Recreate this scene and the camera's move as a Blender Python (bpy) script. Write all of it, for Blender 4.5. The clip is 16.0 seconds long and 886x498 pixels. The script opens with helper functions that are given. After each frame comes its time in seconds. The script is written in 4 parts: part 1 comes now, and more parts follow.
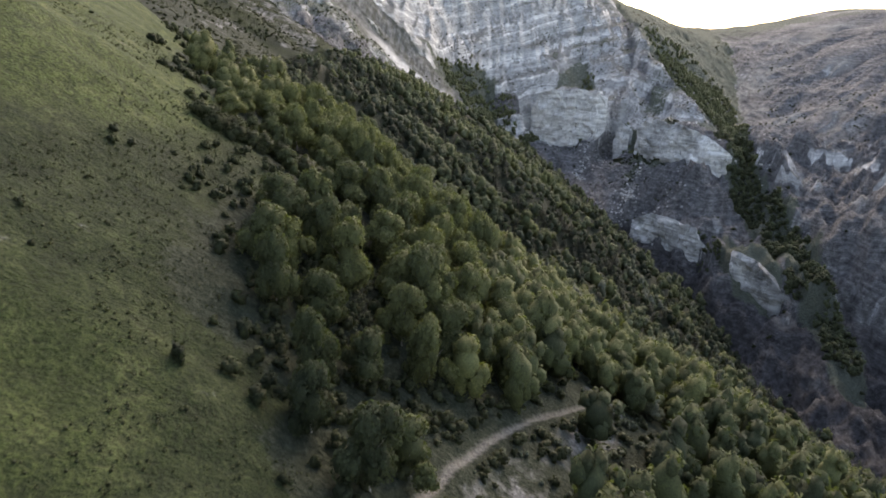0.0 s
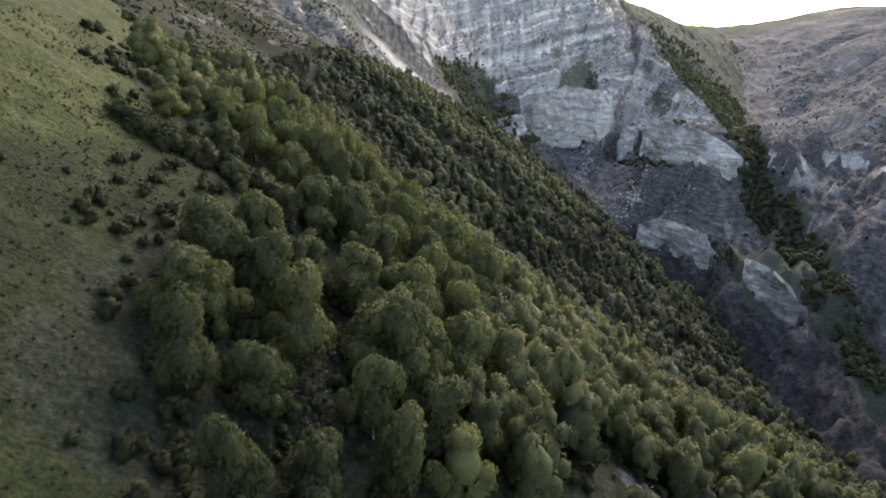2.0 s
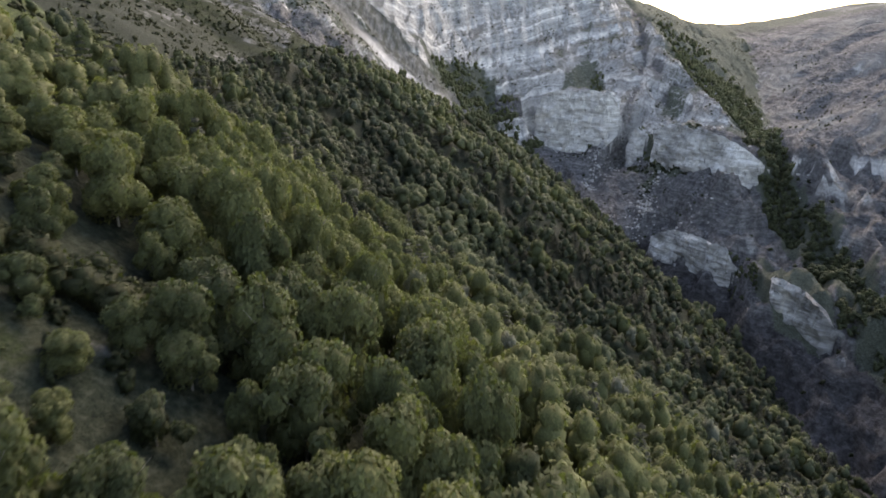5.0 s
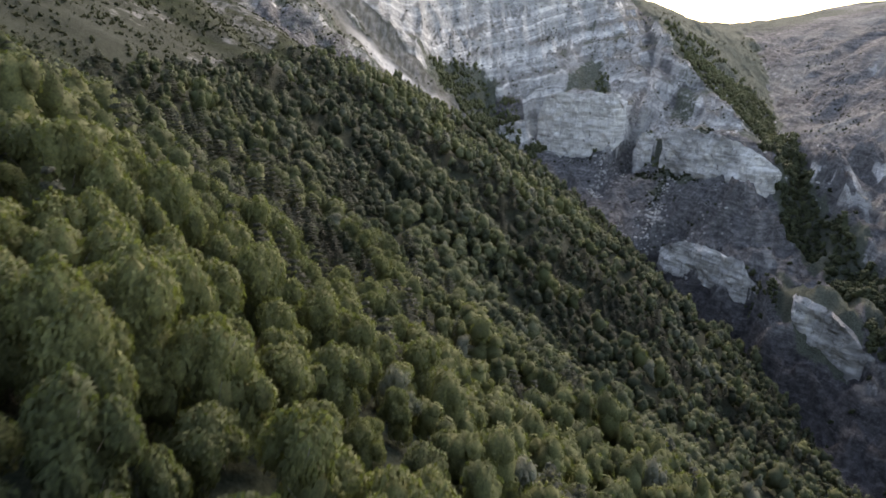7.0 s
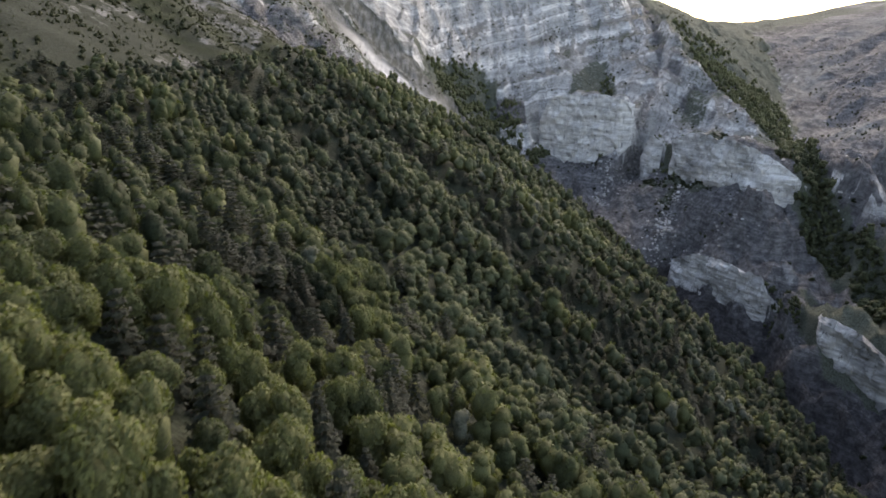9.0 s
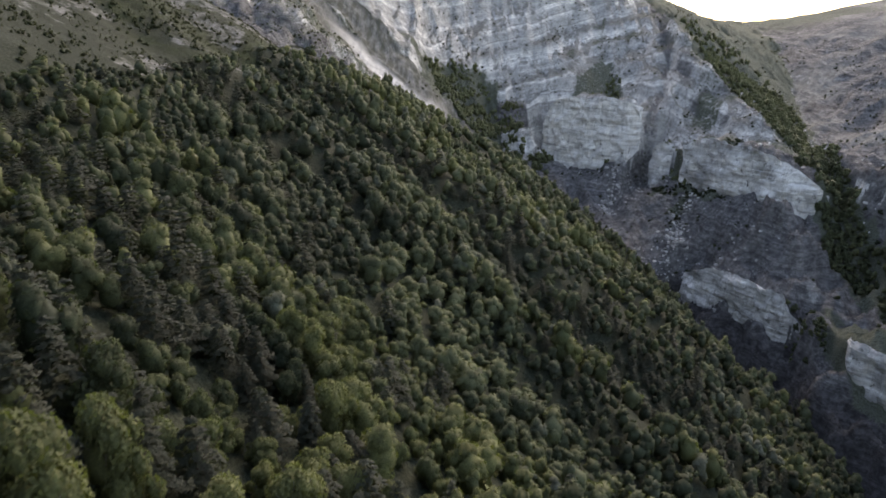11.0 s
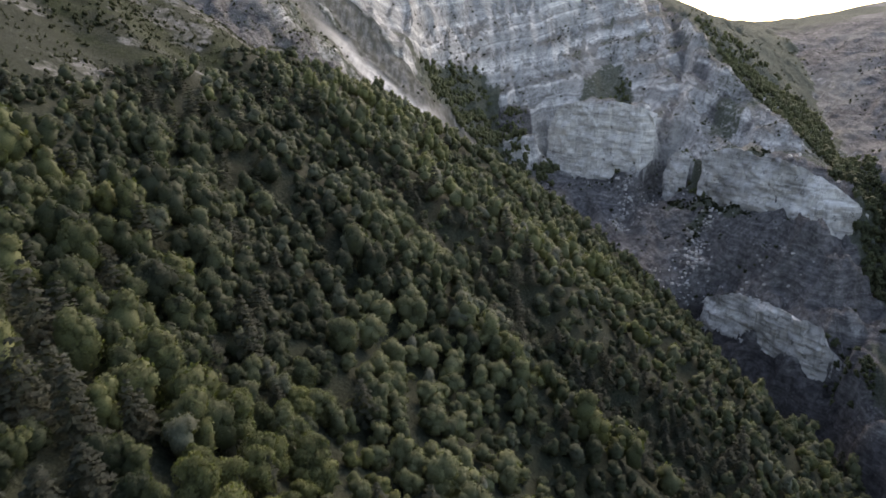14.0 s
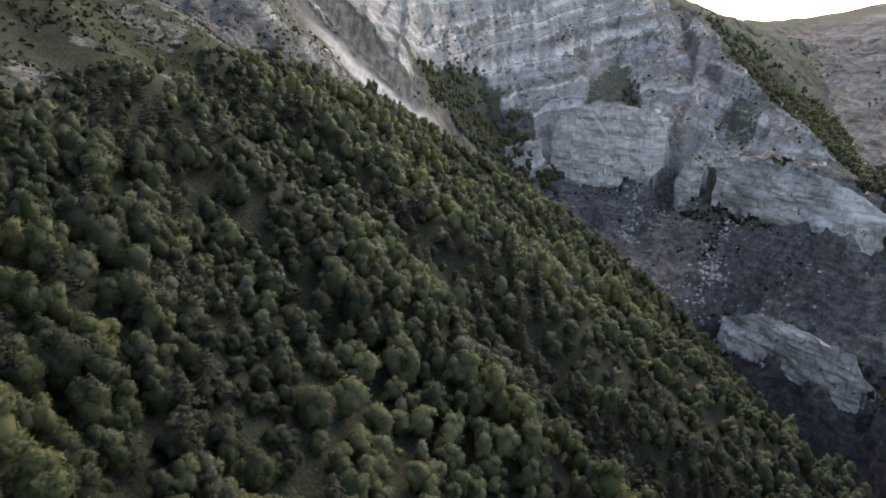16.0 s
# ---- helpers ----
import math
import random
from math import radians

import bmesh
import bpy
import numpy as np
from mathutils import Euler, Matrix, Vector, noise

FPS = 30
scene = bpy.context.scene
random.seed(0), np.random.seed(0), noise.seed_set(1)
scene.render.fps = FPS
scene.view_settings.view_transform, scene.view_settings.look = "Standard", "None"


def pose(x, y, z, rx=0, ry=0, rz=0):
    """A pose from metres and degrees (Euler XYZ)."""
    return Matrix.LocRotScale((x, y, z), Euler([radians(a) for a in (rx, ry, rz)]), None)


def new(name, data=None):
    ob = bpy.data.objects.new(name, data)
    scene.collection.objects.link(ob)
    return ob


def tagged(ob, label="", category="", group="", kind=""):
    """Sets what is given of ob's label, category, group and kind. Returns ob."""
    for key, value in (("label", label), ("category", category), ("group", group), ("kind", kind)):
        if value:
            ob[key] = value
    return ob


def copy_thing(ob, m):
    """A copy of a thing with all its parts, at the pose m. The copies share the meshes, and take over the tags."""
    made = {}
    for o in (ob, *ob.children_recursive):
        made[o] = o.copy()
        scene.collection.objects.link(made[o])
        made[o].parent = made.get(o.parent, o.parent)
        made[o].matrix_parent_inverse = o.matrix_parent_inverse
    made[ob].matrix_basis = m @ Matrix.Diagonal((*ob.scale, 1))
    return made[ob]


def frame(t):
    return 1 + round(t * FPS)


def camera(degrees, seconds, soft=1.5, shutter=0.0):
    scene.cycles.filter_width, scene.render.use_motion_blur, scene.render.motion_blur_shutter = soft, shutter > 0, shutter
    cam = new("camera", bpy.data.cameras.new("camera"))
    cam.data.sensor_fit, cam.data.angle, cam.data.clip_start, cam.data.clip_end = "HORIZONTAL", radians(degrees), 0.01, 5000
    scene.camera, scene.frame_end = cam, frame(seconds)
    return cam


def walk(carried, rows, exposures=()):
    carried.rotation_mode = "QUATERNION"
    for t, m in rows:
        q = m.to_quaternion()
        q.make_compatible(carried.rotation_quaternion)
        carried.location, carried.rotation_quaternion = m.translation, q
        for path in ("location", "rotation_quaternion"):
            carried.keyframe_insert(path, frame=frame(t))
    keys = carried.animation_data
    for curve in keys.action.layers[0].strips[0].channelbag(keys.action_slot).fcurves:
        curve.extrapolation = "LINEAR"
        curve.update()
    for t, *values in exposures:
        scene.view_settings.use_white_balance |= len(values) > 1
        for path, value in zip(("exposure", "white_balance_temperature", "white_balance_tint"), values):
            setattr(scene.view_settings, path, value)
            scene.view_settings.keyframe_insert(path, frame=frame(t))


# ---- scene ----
cam = camera(65.0, 16.0, soft=1.75, shutter=0.5)
PATH = [
    (0.0, pose(0.04, -0.04, 199.96, 73.00, 0.00, 0.00)),
    (0.5, pose(0.27, 5.90, 199.41, 72.98, -0.03, -0.01)),
    (1.0, pose(0.54, 12.01, 198.80, 72.99, -0.02, -0.02)),
    (1.5, pose(0.84, 18.31, 198.19, 72.99, 0.01, -0.04)),
    (2.0, pose(1.16, 24.81, 197.65, 73.01, 0.05, -0.05)),
    (2.5, pose(1.49, 31.51, 197.19, 73.02, 0.10, -0.06)),
    (3.0, pose(1.83, 38.38, 196.83, 73.03, 0.15, -0.07)),
    (3.5, pose(2.16, 45.43, 196.57, 73.03, 0.20, -0.09)),
    (4.0, pose(2.49, 52.62, 196.42, 73.03, 0.24, -0.10)),
    (4.5, pose(2.80, 59.94, 196.35, 73.03, 0.26, -0.12)),
    (5.0, pose(3.09, 67.36, 196.35, 73.01, 0.28, -0.13)),
    (5.5, pose(3.37, 74.86, 196.41, 73.00, 0.30, -0.15)),
    (6.0, pose(3.64, 82.40, 196.51, 72.98, 0.30, -0.16)),
    (6.5, pose(3.90, 89.98, 196.64, 72.96, 0.30, -0.18)),
    (7.0, pose(4.15, 97.56, 196.77, 72.93, 0.29, -0.19)),
    (7.5, pose(4.40, 105.13, 196.89, 72.91, 0.28, -0.20)),
    (8.0, pose(4.65, 112.67, 197.00, 72.89, 0.27, -0.22)),
    (8.5, pose(4.90, 120.17, 197.09, 72.86, 0.26, -0.23)),
    (9.0, pose(5.16, 127.63, 197.15, 72.85, 0.25, -0.24)),
    (9.5, pose(5.43, 135.04, 197.18, 72.83, 0.24, -0.25)),
    (10.0, pose(5.72, 142.40, 197.18, 72.82, 0.23, -0.25)),
    (10.5, pose(6.00, 149.73, 197.16, 72.81, 0.22, -0.26)),
    (11.0, pose(6.30, 157.03, 197.12, 72.81, 0.21, -0.27)),
    (11.5, pose(6.59, 164.32, 197.07, 72.81, 0.20, -0.27)),
    (12.0, pose(6.87, 171.60, 197.00, 72.81, 0.19, -0.28)),
    (12.5, pose(7.14, 178.90, 196.93, 72.81, 0.18, -0.29)),
    (13.0, pose(7.40, 186.23, 196.87, 72.82, 0.17, -0.30)),
    (13.5, pose(7.63, 193.59, 196.81, 72.82, 0.15, -0.31)),
    (14.0, pose(7.84, 200.99, 196.76, 72.82, 0.13, -0.32)),
    (14.5, pose(8.03, 208.42, 196.73, 72.82, 0.10, -0.33)),
    (15.0, pose(8.22, 215.87, 196.72, 72.82, 0.08, -0.35)),
    (15.5, pose(8.42, 223.31, 196.72, 72.81, 0.06, -0.36)),
    (16.0, pose(8.67, 230.68, 196.74, 72.79, 0.05, -0.36)),
]
walk(cam, PATH, [(0.0, 1.80, 8700, 18), (4.0, 1.80, 8700, 18), (9.0, 1.70, 8700, 18), (14.0, 1.55, 8700, 18.5), (16.0, 1.55, 8700, 18.5)])

# ---- light ----
SUN_TURN, SUN_UP = 24.0, 34.0      # degrees right of the way ahead, degrees above the horizon
world = bpy.data.worlds.new("sky")
scene.world = world
world.use_nodes = True
wn = world.node_tree
wn.nodes.clear()
sky = wn.nodes.new("ShaderNodeTexSky")
sky.sky_type, sky.sun_disc = "NISHITA", False
sky.sun_elevation, sky.sun_rotation = radians(SUN_UP), radians(SUN_TURN)
sky.air_density, sky.dust_density, sky.ozone_density, sky.altitude = 1.0, 1.5, 1.0, 1500
back = wn.nodes.new("ShaderNodeBackground")
back.inputs["Strength"].default_value = 0.15
wout = wn.nodes.new("ShaderNodeOutputWorld")
wn.links.new(sky.outputs[0], back.inputs[0])
wn.links.new(back.outputs[0], wout.inputs[0])
sun = new("sun", bpy.data.lights.new("sun", "SUN"))
sun.data.energy, sun.data.angle, sun.data.color = 1.25, radians(42), (1.0, 0.97, 0.91)
sun.matrix_world = pose(0, 0, 600, 90 - SUN_UP, 0, 180 - SUN_TURN)

# ---- terrain ----
def spline(knots, table, q):
    """Catmull-Rom through table[..., k] at the knots; q is clamped to their range. table: (K,) or (P, K)."""
    k = np.asarray(knots, float)
    t = np.broadcast_to(np.asarray(table, float), (len(q), len(k)))
    q = np.clip(q, k[0], k[-1])
    i = np.clip(np.searchsorted(k, q, side="right") - 1, 0, len(k) - 2)
    r = np.arange(len(q))
    h = k[i + 1] - k[i]
    a, b = t[r, i], t[r, i + 1]
    ip, inn = np.maximum(i - 1, 0), np.minimum(i + 2, len(k) - 1)
    ma = (b - t[r, ip]) / (k[i + 1] - k[ip])
    mb = (t[r, inn] - a) / (k[inn] - k[i])
    u = (q - k[i]) / h
    return (2*u**3 - 3*u**2 + 1)*a + (u**3 - 2*u**2 + u)*h*ma + (3*u**2 - 2*u**3)*b + (u**3 - u**2)*h*mb


def lattice(ix, iy, seed):
    n = (ix.astype(np.int64) * 374761393 + iy.astype(np.int64) * 668265263 + seed * 974711) & 0xFFFFFFFF
    n = ((n ^ (n >> 13)) * 1274126177) & 0xFFFFFFFF
    n = ((n ^ (n >> 16)) * 2246822519) & 0xFFFFFFFF
    return ((n ^ (n >> 15)) & 0xFFFF) / 65535.0 * 2 - 1


def vnoise(x, y, seed=0):
    fx, fy = np.floor(x), np.floor(y)
    u, v = x - fx, y - fy
    u, v = u*u*u*(u*(u*6 - 15) + 10), v*v*v*(v*(v*6 - 15) + 10)
    a, b = lattice(fx, fy, seed), lattice(fx + 1, fy, seed)
    c, d = lattice(fx, fy + 1, seed), lattice(fx + 1, fy + 1, seed)
    return (a*(1 - u) + b*u)*(1 - v) + (c*(1 - u) + d*u)*v


def fbm(x, y, seed=0, octaves=4):
    s, a = np.zeros_like(x), 1.0
    for o in range(octaves):
        s += a * vnoise(x, y, seed + 17*o)
        x, y, a = x*2.03 + 11.3, y*1.97 - 7.1, a*0.5
    return s


def step(a, b, v):
    u = np.clip((v - a) / (b - a), 0, 1)
    return u*u*(3 - 2*u)


# The near flank by sections across it: height on the line x = 0, fall per 100 m to the right, and its curve.
SECTION = (30, 70, 110, 170, 230, 300, 370, 440, 510, 600, 680)
SECTION_Z = (153.3, 158.0, 163.1, 152.5, 138.0, 122.3, 127.3, 141.3, 142.2, 146.2, 120.7)
SECTION_FALL = (-62.7, -65.1, -67.8, -71.5, -73.7, -66.0, -60.4, -52.4, -56.4, -51.8, -71.7)
SECTION_CURVE = (0.7, 1.4, 2.2, 3.0, 3.2, 1.3, -5.1, -10.0, -12.6, -7.7, -5.4)
BRINK_X, BRINK_Y = (-40, 46, 84, 110, 150, 260), (660, 608, 585, 574, 541, 459)
# Ribs and hollows that run slantwise down the flank: where they lie across it, and how far they stand out.
RIB_AT = (95, 125, 150, 180, 208, 232, 260, 284, 312, 342, 368, 396, 420, 446, 470, 500, 530)
RIB_OUT = (0.0, 1.5, -3.2, -2.8, 2.4, 1.6, -0.6, -2.2, 3.6, -4.6, 3.6, -2.0, 2.4, -1.4, 2.2, -1.4, 0.0)

# The far flank: heights of a coarse net, rows from the mouth of the gorge to the crest.
NET_X = (-100, -20, 50, 110, 160, 200, 240, 280, 330, 400, 500, 620)
NET_Y = (340, 420, 500, 580, 660, 740, 840, 960, 1200)
CREST_Z = (340, 335, 330, 322, 310, 298, 281, 259, 237, 215, 217, 243)
NET_Z = (
    (81, 55, 27, -2, -12, 6, 20, 62, 98, 122, 150, 171),
    (130, 92, 49, 8, -14, 22, 70, 93, 110, 137, 166, 186),
    (172, 128, 78, 27, -10, 29, 77, 94, 109, 148, 180, 197),
    (205, 147, 93, 57, 50, 87, 115, 116, 100, 148, 183, 201),
    (235, 166, 101, 76, 88, 113, 137, 113, 118, 146, 176, 201),
    (268, 210, 109, 104, 114, 158, 165, 142, 128, 146, 177, 208),
    (305, 262, 195, 188, 176, 198, 206, 184, 155, 166, 195, 224),
    (320, 312, 305, 290, 268, 250, 233, 218, 199, 184, 207, 232),
) + (CREST_Z,)
# The spur that comes down between the two gorges, and the wooded gully beside it.
SPUR = ((223, 860), (218, 757), (230, 675), (213, 570), (194, 500), (200, 430), (197, 350), (196, 300))
GULLY = ((383, 960), (347, 850), (317, 760), (293, 680), (270, 620), (257, 595), (238, 548), (242, 470), (247, 385), (252, 300))


# The sharp edge where the spur's rock face meets the grass behind it: level, x and height along y.
RIDGE_Y = (590, 600, 622, 650, 675, 700, 740, 790, 860, 960)
RIDGE_X = (243, 241.8, 236.3, 232.6, 229.9, 226.3, 217.9, 218.8, 223.4, 228)
RIDGE_Z = (98, 104.9, 122.8, 139.1, 147.2, 155.6, 177.9, 197.5, 220.3, 242)
WOODED = ((251, 790), (258, 750), (259, 710), (259, 670), (258, 635), (248, 590), (241, 548), (246, 500), (236, 424), (235, 386), (227, 345))
# The scree chute between the near flank and the head wall.
CHUTE = ((-110, 690), (-70, 662), (-43, 652), (-15, 637), (3, 642), (24, 682), (45, 705))
# Its upper apron, under the head wall.
APRON = ((-110, 722), (-75, 700), (-45, 688), (-24, 672), (-6, 660))


RAVINE = ((233, 969), (219, 852), (210, 799), (206, 782), (187, 741), (179, 727), (171, 707), (156, 690), (140, 655))


def line_distance(x, y, line):
    d = np.full(x.shape, 1e9)
    for (ax, ay), (bx, by) in zip(line, line[1:]):
        dx, dy = bx - ax, by - ay
        u = np.clip(((x - ax)*dx + (y - ay)*dy) / (dx*dx + dy*dy), 0, 1)
        d = np.minimum(d, np.hypot(x - ax - u*dx, y - ay - u*dy))
    return d


def chute_distance(x, y):
    return np.minimum(line_distance(x, y, CHUTE), line_distance(x, y, APRON))


def near_flank(x, y):
    u = np.clip(x, -420, 300) / 100
    z = spline(SECTION, SECTION_Z, y) + spline(SECTION, SECTION_FALL, y)*u + spline(SECTION, SECTION_CURVE, y)*np.maximum(u, 0)**2
    z -= np.maximum(-u - 1.5, 0)**2 * 12
    z -= 0.85*np.maximum(y - np.interp(x, BRINK_X, BRINK_Y), 0)
    z += spline(RIB_AT, RIB_OUT, 0.6*x + 0.8*y + 7*fbm(x/55, y/55, 7, 2))
    z += 1.6*fbm(x/34, y/34, 3, 3) + 0.35*fbm(x/6.0, y/6.0, 5, 3)
    return z


def far_flank(x, y):
    x0, y0 = x, y
    x = x + 7*fbm(x0/55, y0/55, 21, 2)
    y = y + 7*fbm(x0/55, y0/55, 23, 2)
    rows = np.stack([spline(NET_X, r, x) for r in NET_Z], 1)
    z = spline(NET_Y, rows, y)
    z += (26*step(370, 450, y)*np.exp(-(line_distance(x, y, SPUR)/17)**2) - 20*np.exp(-(line_distance(x, y, GULLY)/15)**2))*step(620, 560, y)
    off = x0 - np.interp(y0, RIDGE_Y, RIDGE_X)
    roof = np.interp(y0, RIDGE_Y, RIDGE_Z) - np.where(off < 0, -0.75*off, 0.62*off)
    z += step(30, 8, np.abs(off))*step(590, 630, y0)*step(960, 860, y0)*(roof - z)
    z -= 7*np.exp(-(line_distance(x, y, GULLY)/9)**2)*step(600, 660, y)
    z -= 9*np.exp(-(line_distance(x0, y0, RAVINE)/6)**2)*step(650, 690, y0)
    z -= 0.35*np.maximum(y - 1215, 0)
    return z


# Hard beds stand as walls, soft ones lie as slopes: level before, level after.
BED_IN = (-60, 0, 30, 43, 50, 70, 91, 97, 111, 128, 133, 140, 149, 154, 164, 170, 178, 184, 196, 201, 220, 420)
BED_OUT = (-60, 0, 29, 37, 57, 69, 89, 95, 127, 132, 142, 145, 148, 160, 163, 175, 178, 190, 195, 205, 220, 420)


def bed_level(x, y):
    """What to add to a height to get the level within the beds: they climb to the right in the head wall, and lie flat below it."""
    head = step(670, 770, y)*step(300, 200, x)
    fold = 3.0*fbm(x/110, y/140, 41, 2)
    return (1 - head)*(0.03*x - 0.015*y + 3.5) - head*0.20*(x - 110) + (0.5 + 0.9*head)*fold


def beds(z, x, y):
    """Sharpens a slope into ledges and walls along tilted beds."""
    tilt = bed_level(x, y)
    hard = np.clip(0.75 + 0.6*fbm(x/45, y/45, 43, 2), 0.15, 1.0)*(1 - 0.95*step(590, 640, y)*step(-2, 8, x - np.interp(y, RIDGE_Y, RIDGE_X))*1.0)
    hard = hard*(1 - 0.9*step(24, 8, chute_distance(x, y)))*(1 - 0.9*step(1.3, 0.7, np.hypot((x - 145)/30, (y - 800)/38)))
    s = z + tilt
    s = s + hard*(np.interp(s, BED_IN, BED_OUT) - s)
    f = s / 5.3
    n = np.floor(f)
    u = f - n
    g = np.where(u < 0.5, 0.5*(2*u)**2.4, 1 - 0.5*(2 - 2*u)**2.4)
    s = s + 0.55*hard*((n + g)*5.3 - s)
    return s - tilt


# Bare walls of hard limestone: plan, foot and top at stations along each.
PALE_BLOCK = ((93, 778, 84, 108), (104, 763, 86, 140), (120, 744, 89, 146), (137, 724, 93, 147), (153, 705, 104, 147), (158, 699, 116, 142))
BUTTRESS = ((169, 705, 82, 94), (173, 696, 83, 111), (177, 684, 88, 117), (180, 675, 95, 114))
LONG_WALL = ((182, 667, 94, 112), (185, 659, 95, 121), (191, 638, 94, 127), (203, 598, 97, 127), (213, 582, 98, 122), (222, 572, 97, 116), (231, 566, 95, 110), (239, 562, 92, 102))
TILTED_SLAB = ((197, 458, 48, 58), (201, 448, 46, 60), (207, 435, 42, 57), (212, 424, 37, 52), (215, 411, 29, 42))
LOW_WALL = ((162, 588, 31, 44), (168, 572, 33, 54), (172, 560, 36, 58), (180, 537, 43, 61), (187, 517, 44, 62), (190.5, 507, 38, 62), (194, 497, 34, 46))
WALLS = (PALE_BLOCK, LONG_WALL, TILTED_SLAB, LOW_WALL, BUTTRESS)


def cut_walls(f, x, y):
    """Lets the slope stand behind each wall at its top and before it at its foot."""
    for wall in WALLS:
        w = np.array(wall, float)
        near = (x > w[:, 0].min() - 60) & (x < w[:, 0].max() + 60) & (y > w[:, 1].min() - 60) & (y < w[:, 1].max() + 60)
        px, py = x[near], y[near]
        best = np.full(px.shape, 1e9)
        d, foot, top, end = (np.zeros(px.shape) for n in range(4))
        for a, b in zip(w, w[1:]):
            ex, ey = b[0] - a[0], b[1] - a[1]
            n = math.hypot(ex, ey)
            u = ((px - a[0])*ex + (py - a[1])*ey) / (n*n)
            c = np.clip(u, 0, 1)
            r = np.hypot(px - a[0] - c*ex, py - a[1] - c*ey)
            hit = r < best
            best = np.where(hit, r, best)
            d = np.where(hit, ((py - a[1])*ex - (px - a[0])*ey)/n, d)
            foot = np.where(hit, a[2] + c*(b[2] - a[2]), foot)
            top = np.where(hit, a[3] + c*(b[3] - a[3]), top)
            end = np.where(hit, np.abs(u - c)*n, end)
        d = d - 1.8
        rag = fbm(px/11, py/11, 47, 3)
        goal = np.where(d > 0, top + 1.5*rag + 0.5*d, foot + 2.0 + 1.2*rag + 0.75*d)
        weight = step(26, 6, best)*step(9, 0, end)
        f[near] += weight*(goal - f[near])
    return f


def terrain(x, y):
    """Heights, and how much of the far flank shows there (0 to 1)."""
    shape = x.shape
    x, y = x.ravel(), y.ravel()
    n, f = near_flank(x, y), far_flank(x, y)
    rough = np.abs(fbm(x/26, y/70, 61, 4))
    calm = (1 - 0.85*step(1.3, 0.7, np.hypot((x - 145)/30, (y - 800)/38)))*(1 - 0.92*step(600, 660, y)*step(-14, 6, x - np.interp(y, RIDGE_Y, RIDGE_X)))*(1 - 0.9*step(26, 9, chute_distance(x, y)))
    ravine = np.abs(fbm(x/19 + 0.3*fbm(x/30, y/30, 65, 2), y/160, 67, 3))*step(700, 760, y)*step(300, 240, x)
    f = beds(f + (3 - 9*rough - 3.5*ravine)*calm, x, y)
    beyond = step(0, 40, x - np.interp(y, (300, 545, 595, 620, 680, 760, 850, 960, 1200), (262, 251, 267, 280, 303, 327, 357, 393, 450)))*step(1150, 900, y)
    runnel = np.abs(fbm((0.8*y - 0.6*x)/34 + 0.25*fbm(x/40, y/40, 83, 2), (0.6*y + 0.8*x)/170, 81, 4))
    f += beyond*(4 - 13*runnel)
    f = cut_walls(f, x, y)
    f += step(640, 560, y)*(3.0 - 11.0*np.abs(fbm(x/14, y/21, 87, 4)))
    smooth = step(1.3, 0.9, np.hypot((x - 145)/30, (y - 800)/38))
    f += (0.9*fbm(x/7, y/7, 71, 3) + (0.8 - 3.4*np.abs(fbm(x/9 + 0.4*fbm(x/20, y/20, 75, 2), y/34, 73, 3)))*(1 - 0.8*smooth)*(1 - 0.7*beyond)*(1 - 0.85*step(28, 10, chute_distance(x, y))))*step(0, 6, f - n)
    m = step(-4, 4, f - n)
    z = np.maximum(n, f)
    return z.reshape(shape), m.reshape(shape)


def height(x, y):
    return float(terrain(np.array([float(x)]), np.array([float(y)]))[0][0])
# ---- end of terrain ----


# ---- materials ----
def material(name, rough=0.9):
    m = bpy.data.materials.new(name)
    m.use_nodes = True
    nt = m.node_tree
    b = nt.nodes["Principled BSDF"]
    b.inputs["Roughness"].default_value = rough
    b.inputs["Specular IOR Level"].default_value = 0.2
    return m, nt, b


def node(nt, kind, **values):
    n = nt.nodes.new(kind)
    for k, v in values.items():
        n.inputs[k].default_value = v
    return n


def ramp(nt, source, *stops):
    r = nt.nodes.new("ShaderNodeValToRGB")
    e = r.color_ramp.elements
    while len(e) < len(stops):
        e.new(0.5)
    for el, (p, c) in zip(e, stops):
        el.position, el.color = p, (*c, 1) if len(c) == 3 else c
    nt.links.new(source, r.inputs[0])
    return r.outputs[0]


def mix(nt, fac, a, b, blend="MIX"):
    n = nt.nodes.new("ShaderNodeMix")
    n.data_type, n.blend_type = "RGBA", blend
    for socket, v in ((n.inputs[0], fac), (n.inputs[6], a), (n.inputs[7], b)):
        if isinstance(v, (int, float)):
            socket.default_value = v
        elif isinstance(v, tuple):
            socket.default_value = (*v, 1)
        else:
            nt.links.new(v, socket)
    return n.outputs[2]


def math_node(nt, op, a, b=0.0, c=None):
    n = nt.nodes.new("ShaderNodeMath")
    n.operation = op
    for socket, v in zip(n.inputs, (a, b, c)):
        if v is None:
            continue
        if isinstance(v, (int, float)):
            socket.default_value = v
        else:
            nt.links.new(v, socket)
    return n.outputs[0]


def noise_tex(nt, vec, scale, detail=5.0, rough=0.6, stretch=None):
    if stretch:
        mp = nt.nodes.new("ShaderNodeMapping")
        mp.inputs["Scale"].default_value = stretch
        nt.links.new(vec, mp.inputs[0])
        vec = mp.outputs[0]
    n = node(nt, "ShaderNodeTexNoise", Scale=scale, Detail=detail, Roughness=rough)
    nt.links.new(vec, n.inputs["Vector"])
    return n.outputs[0]


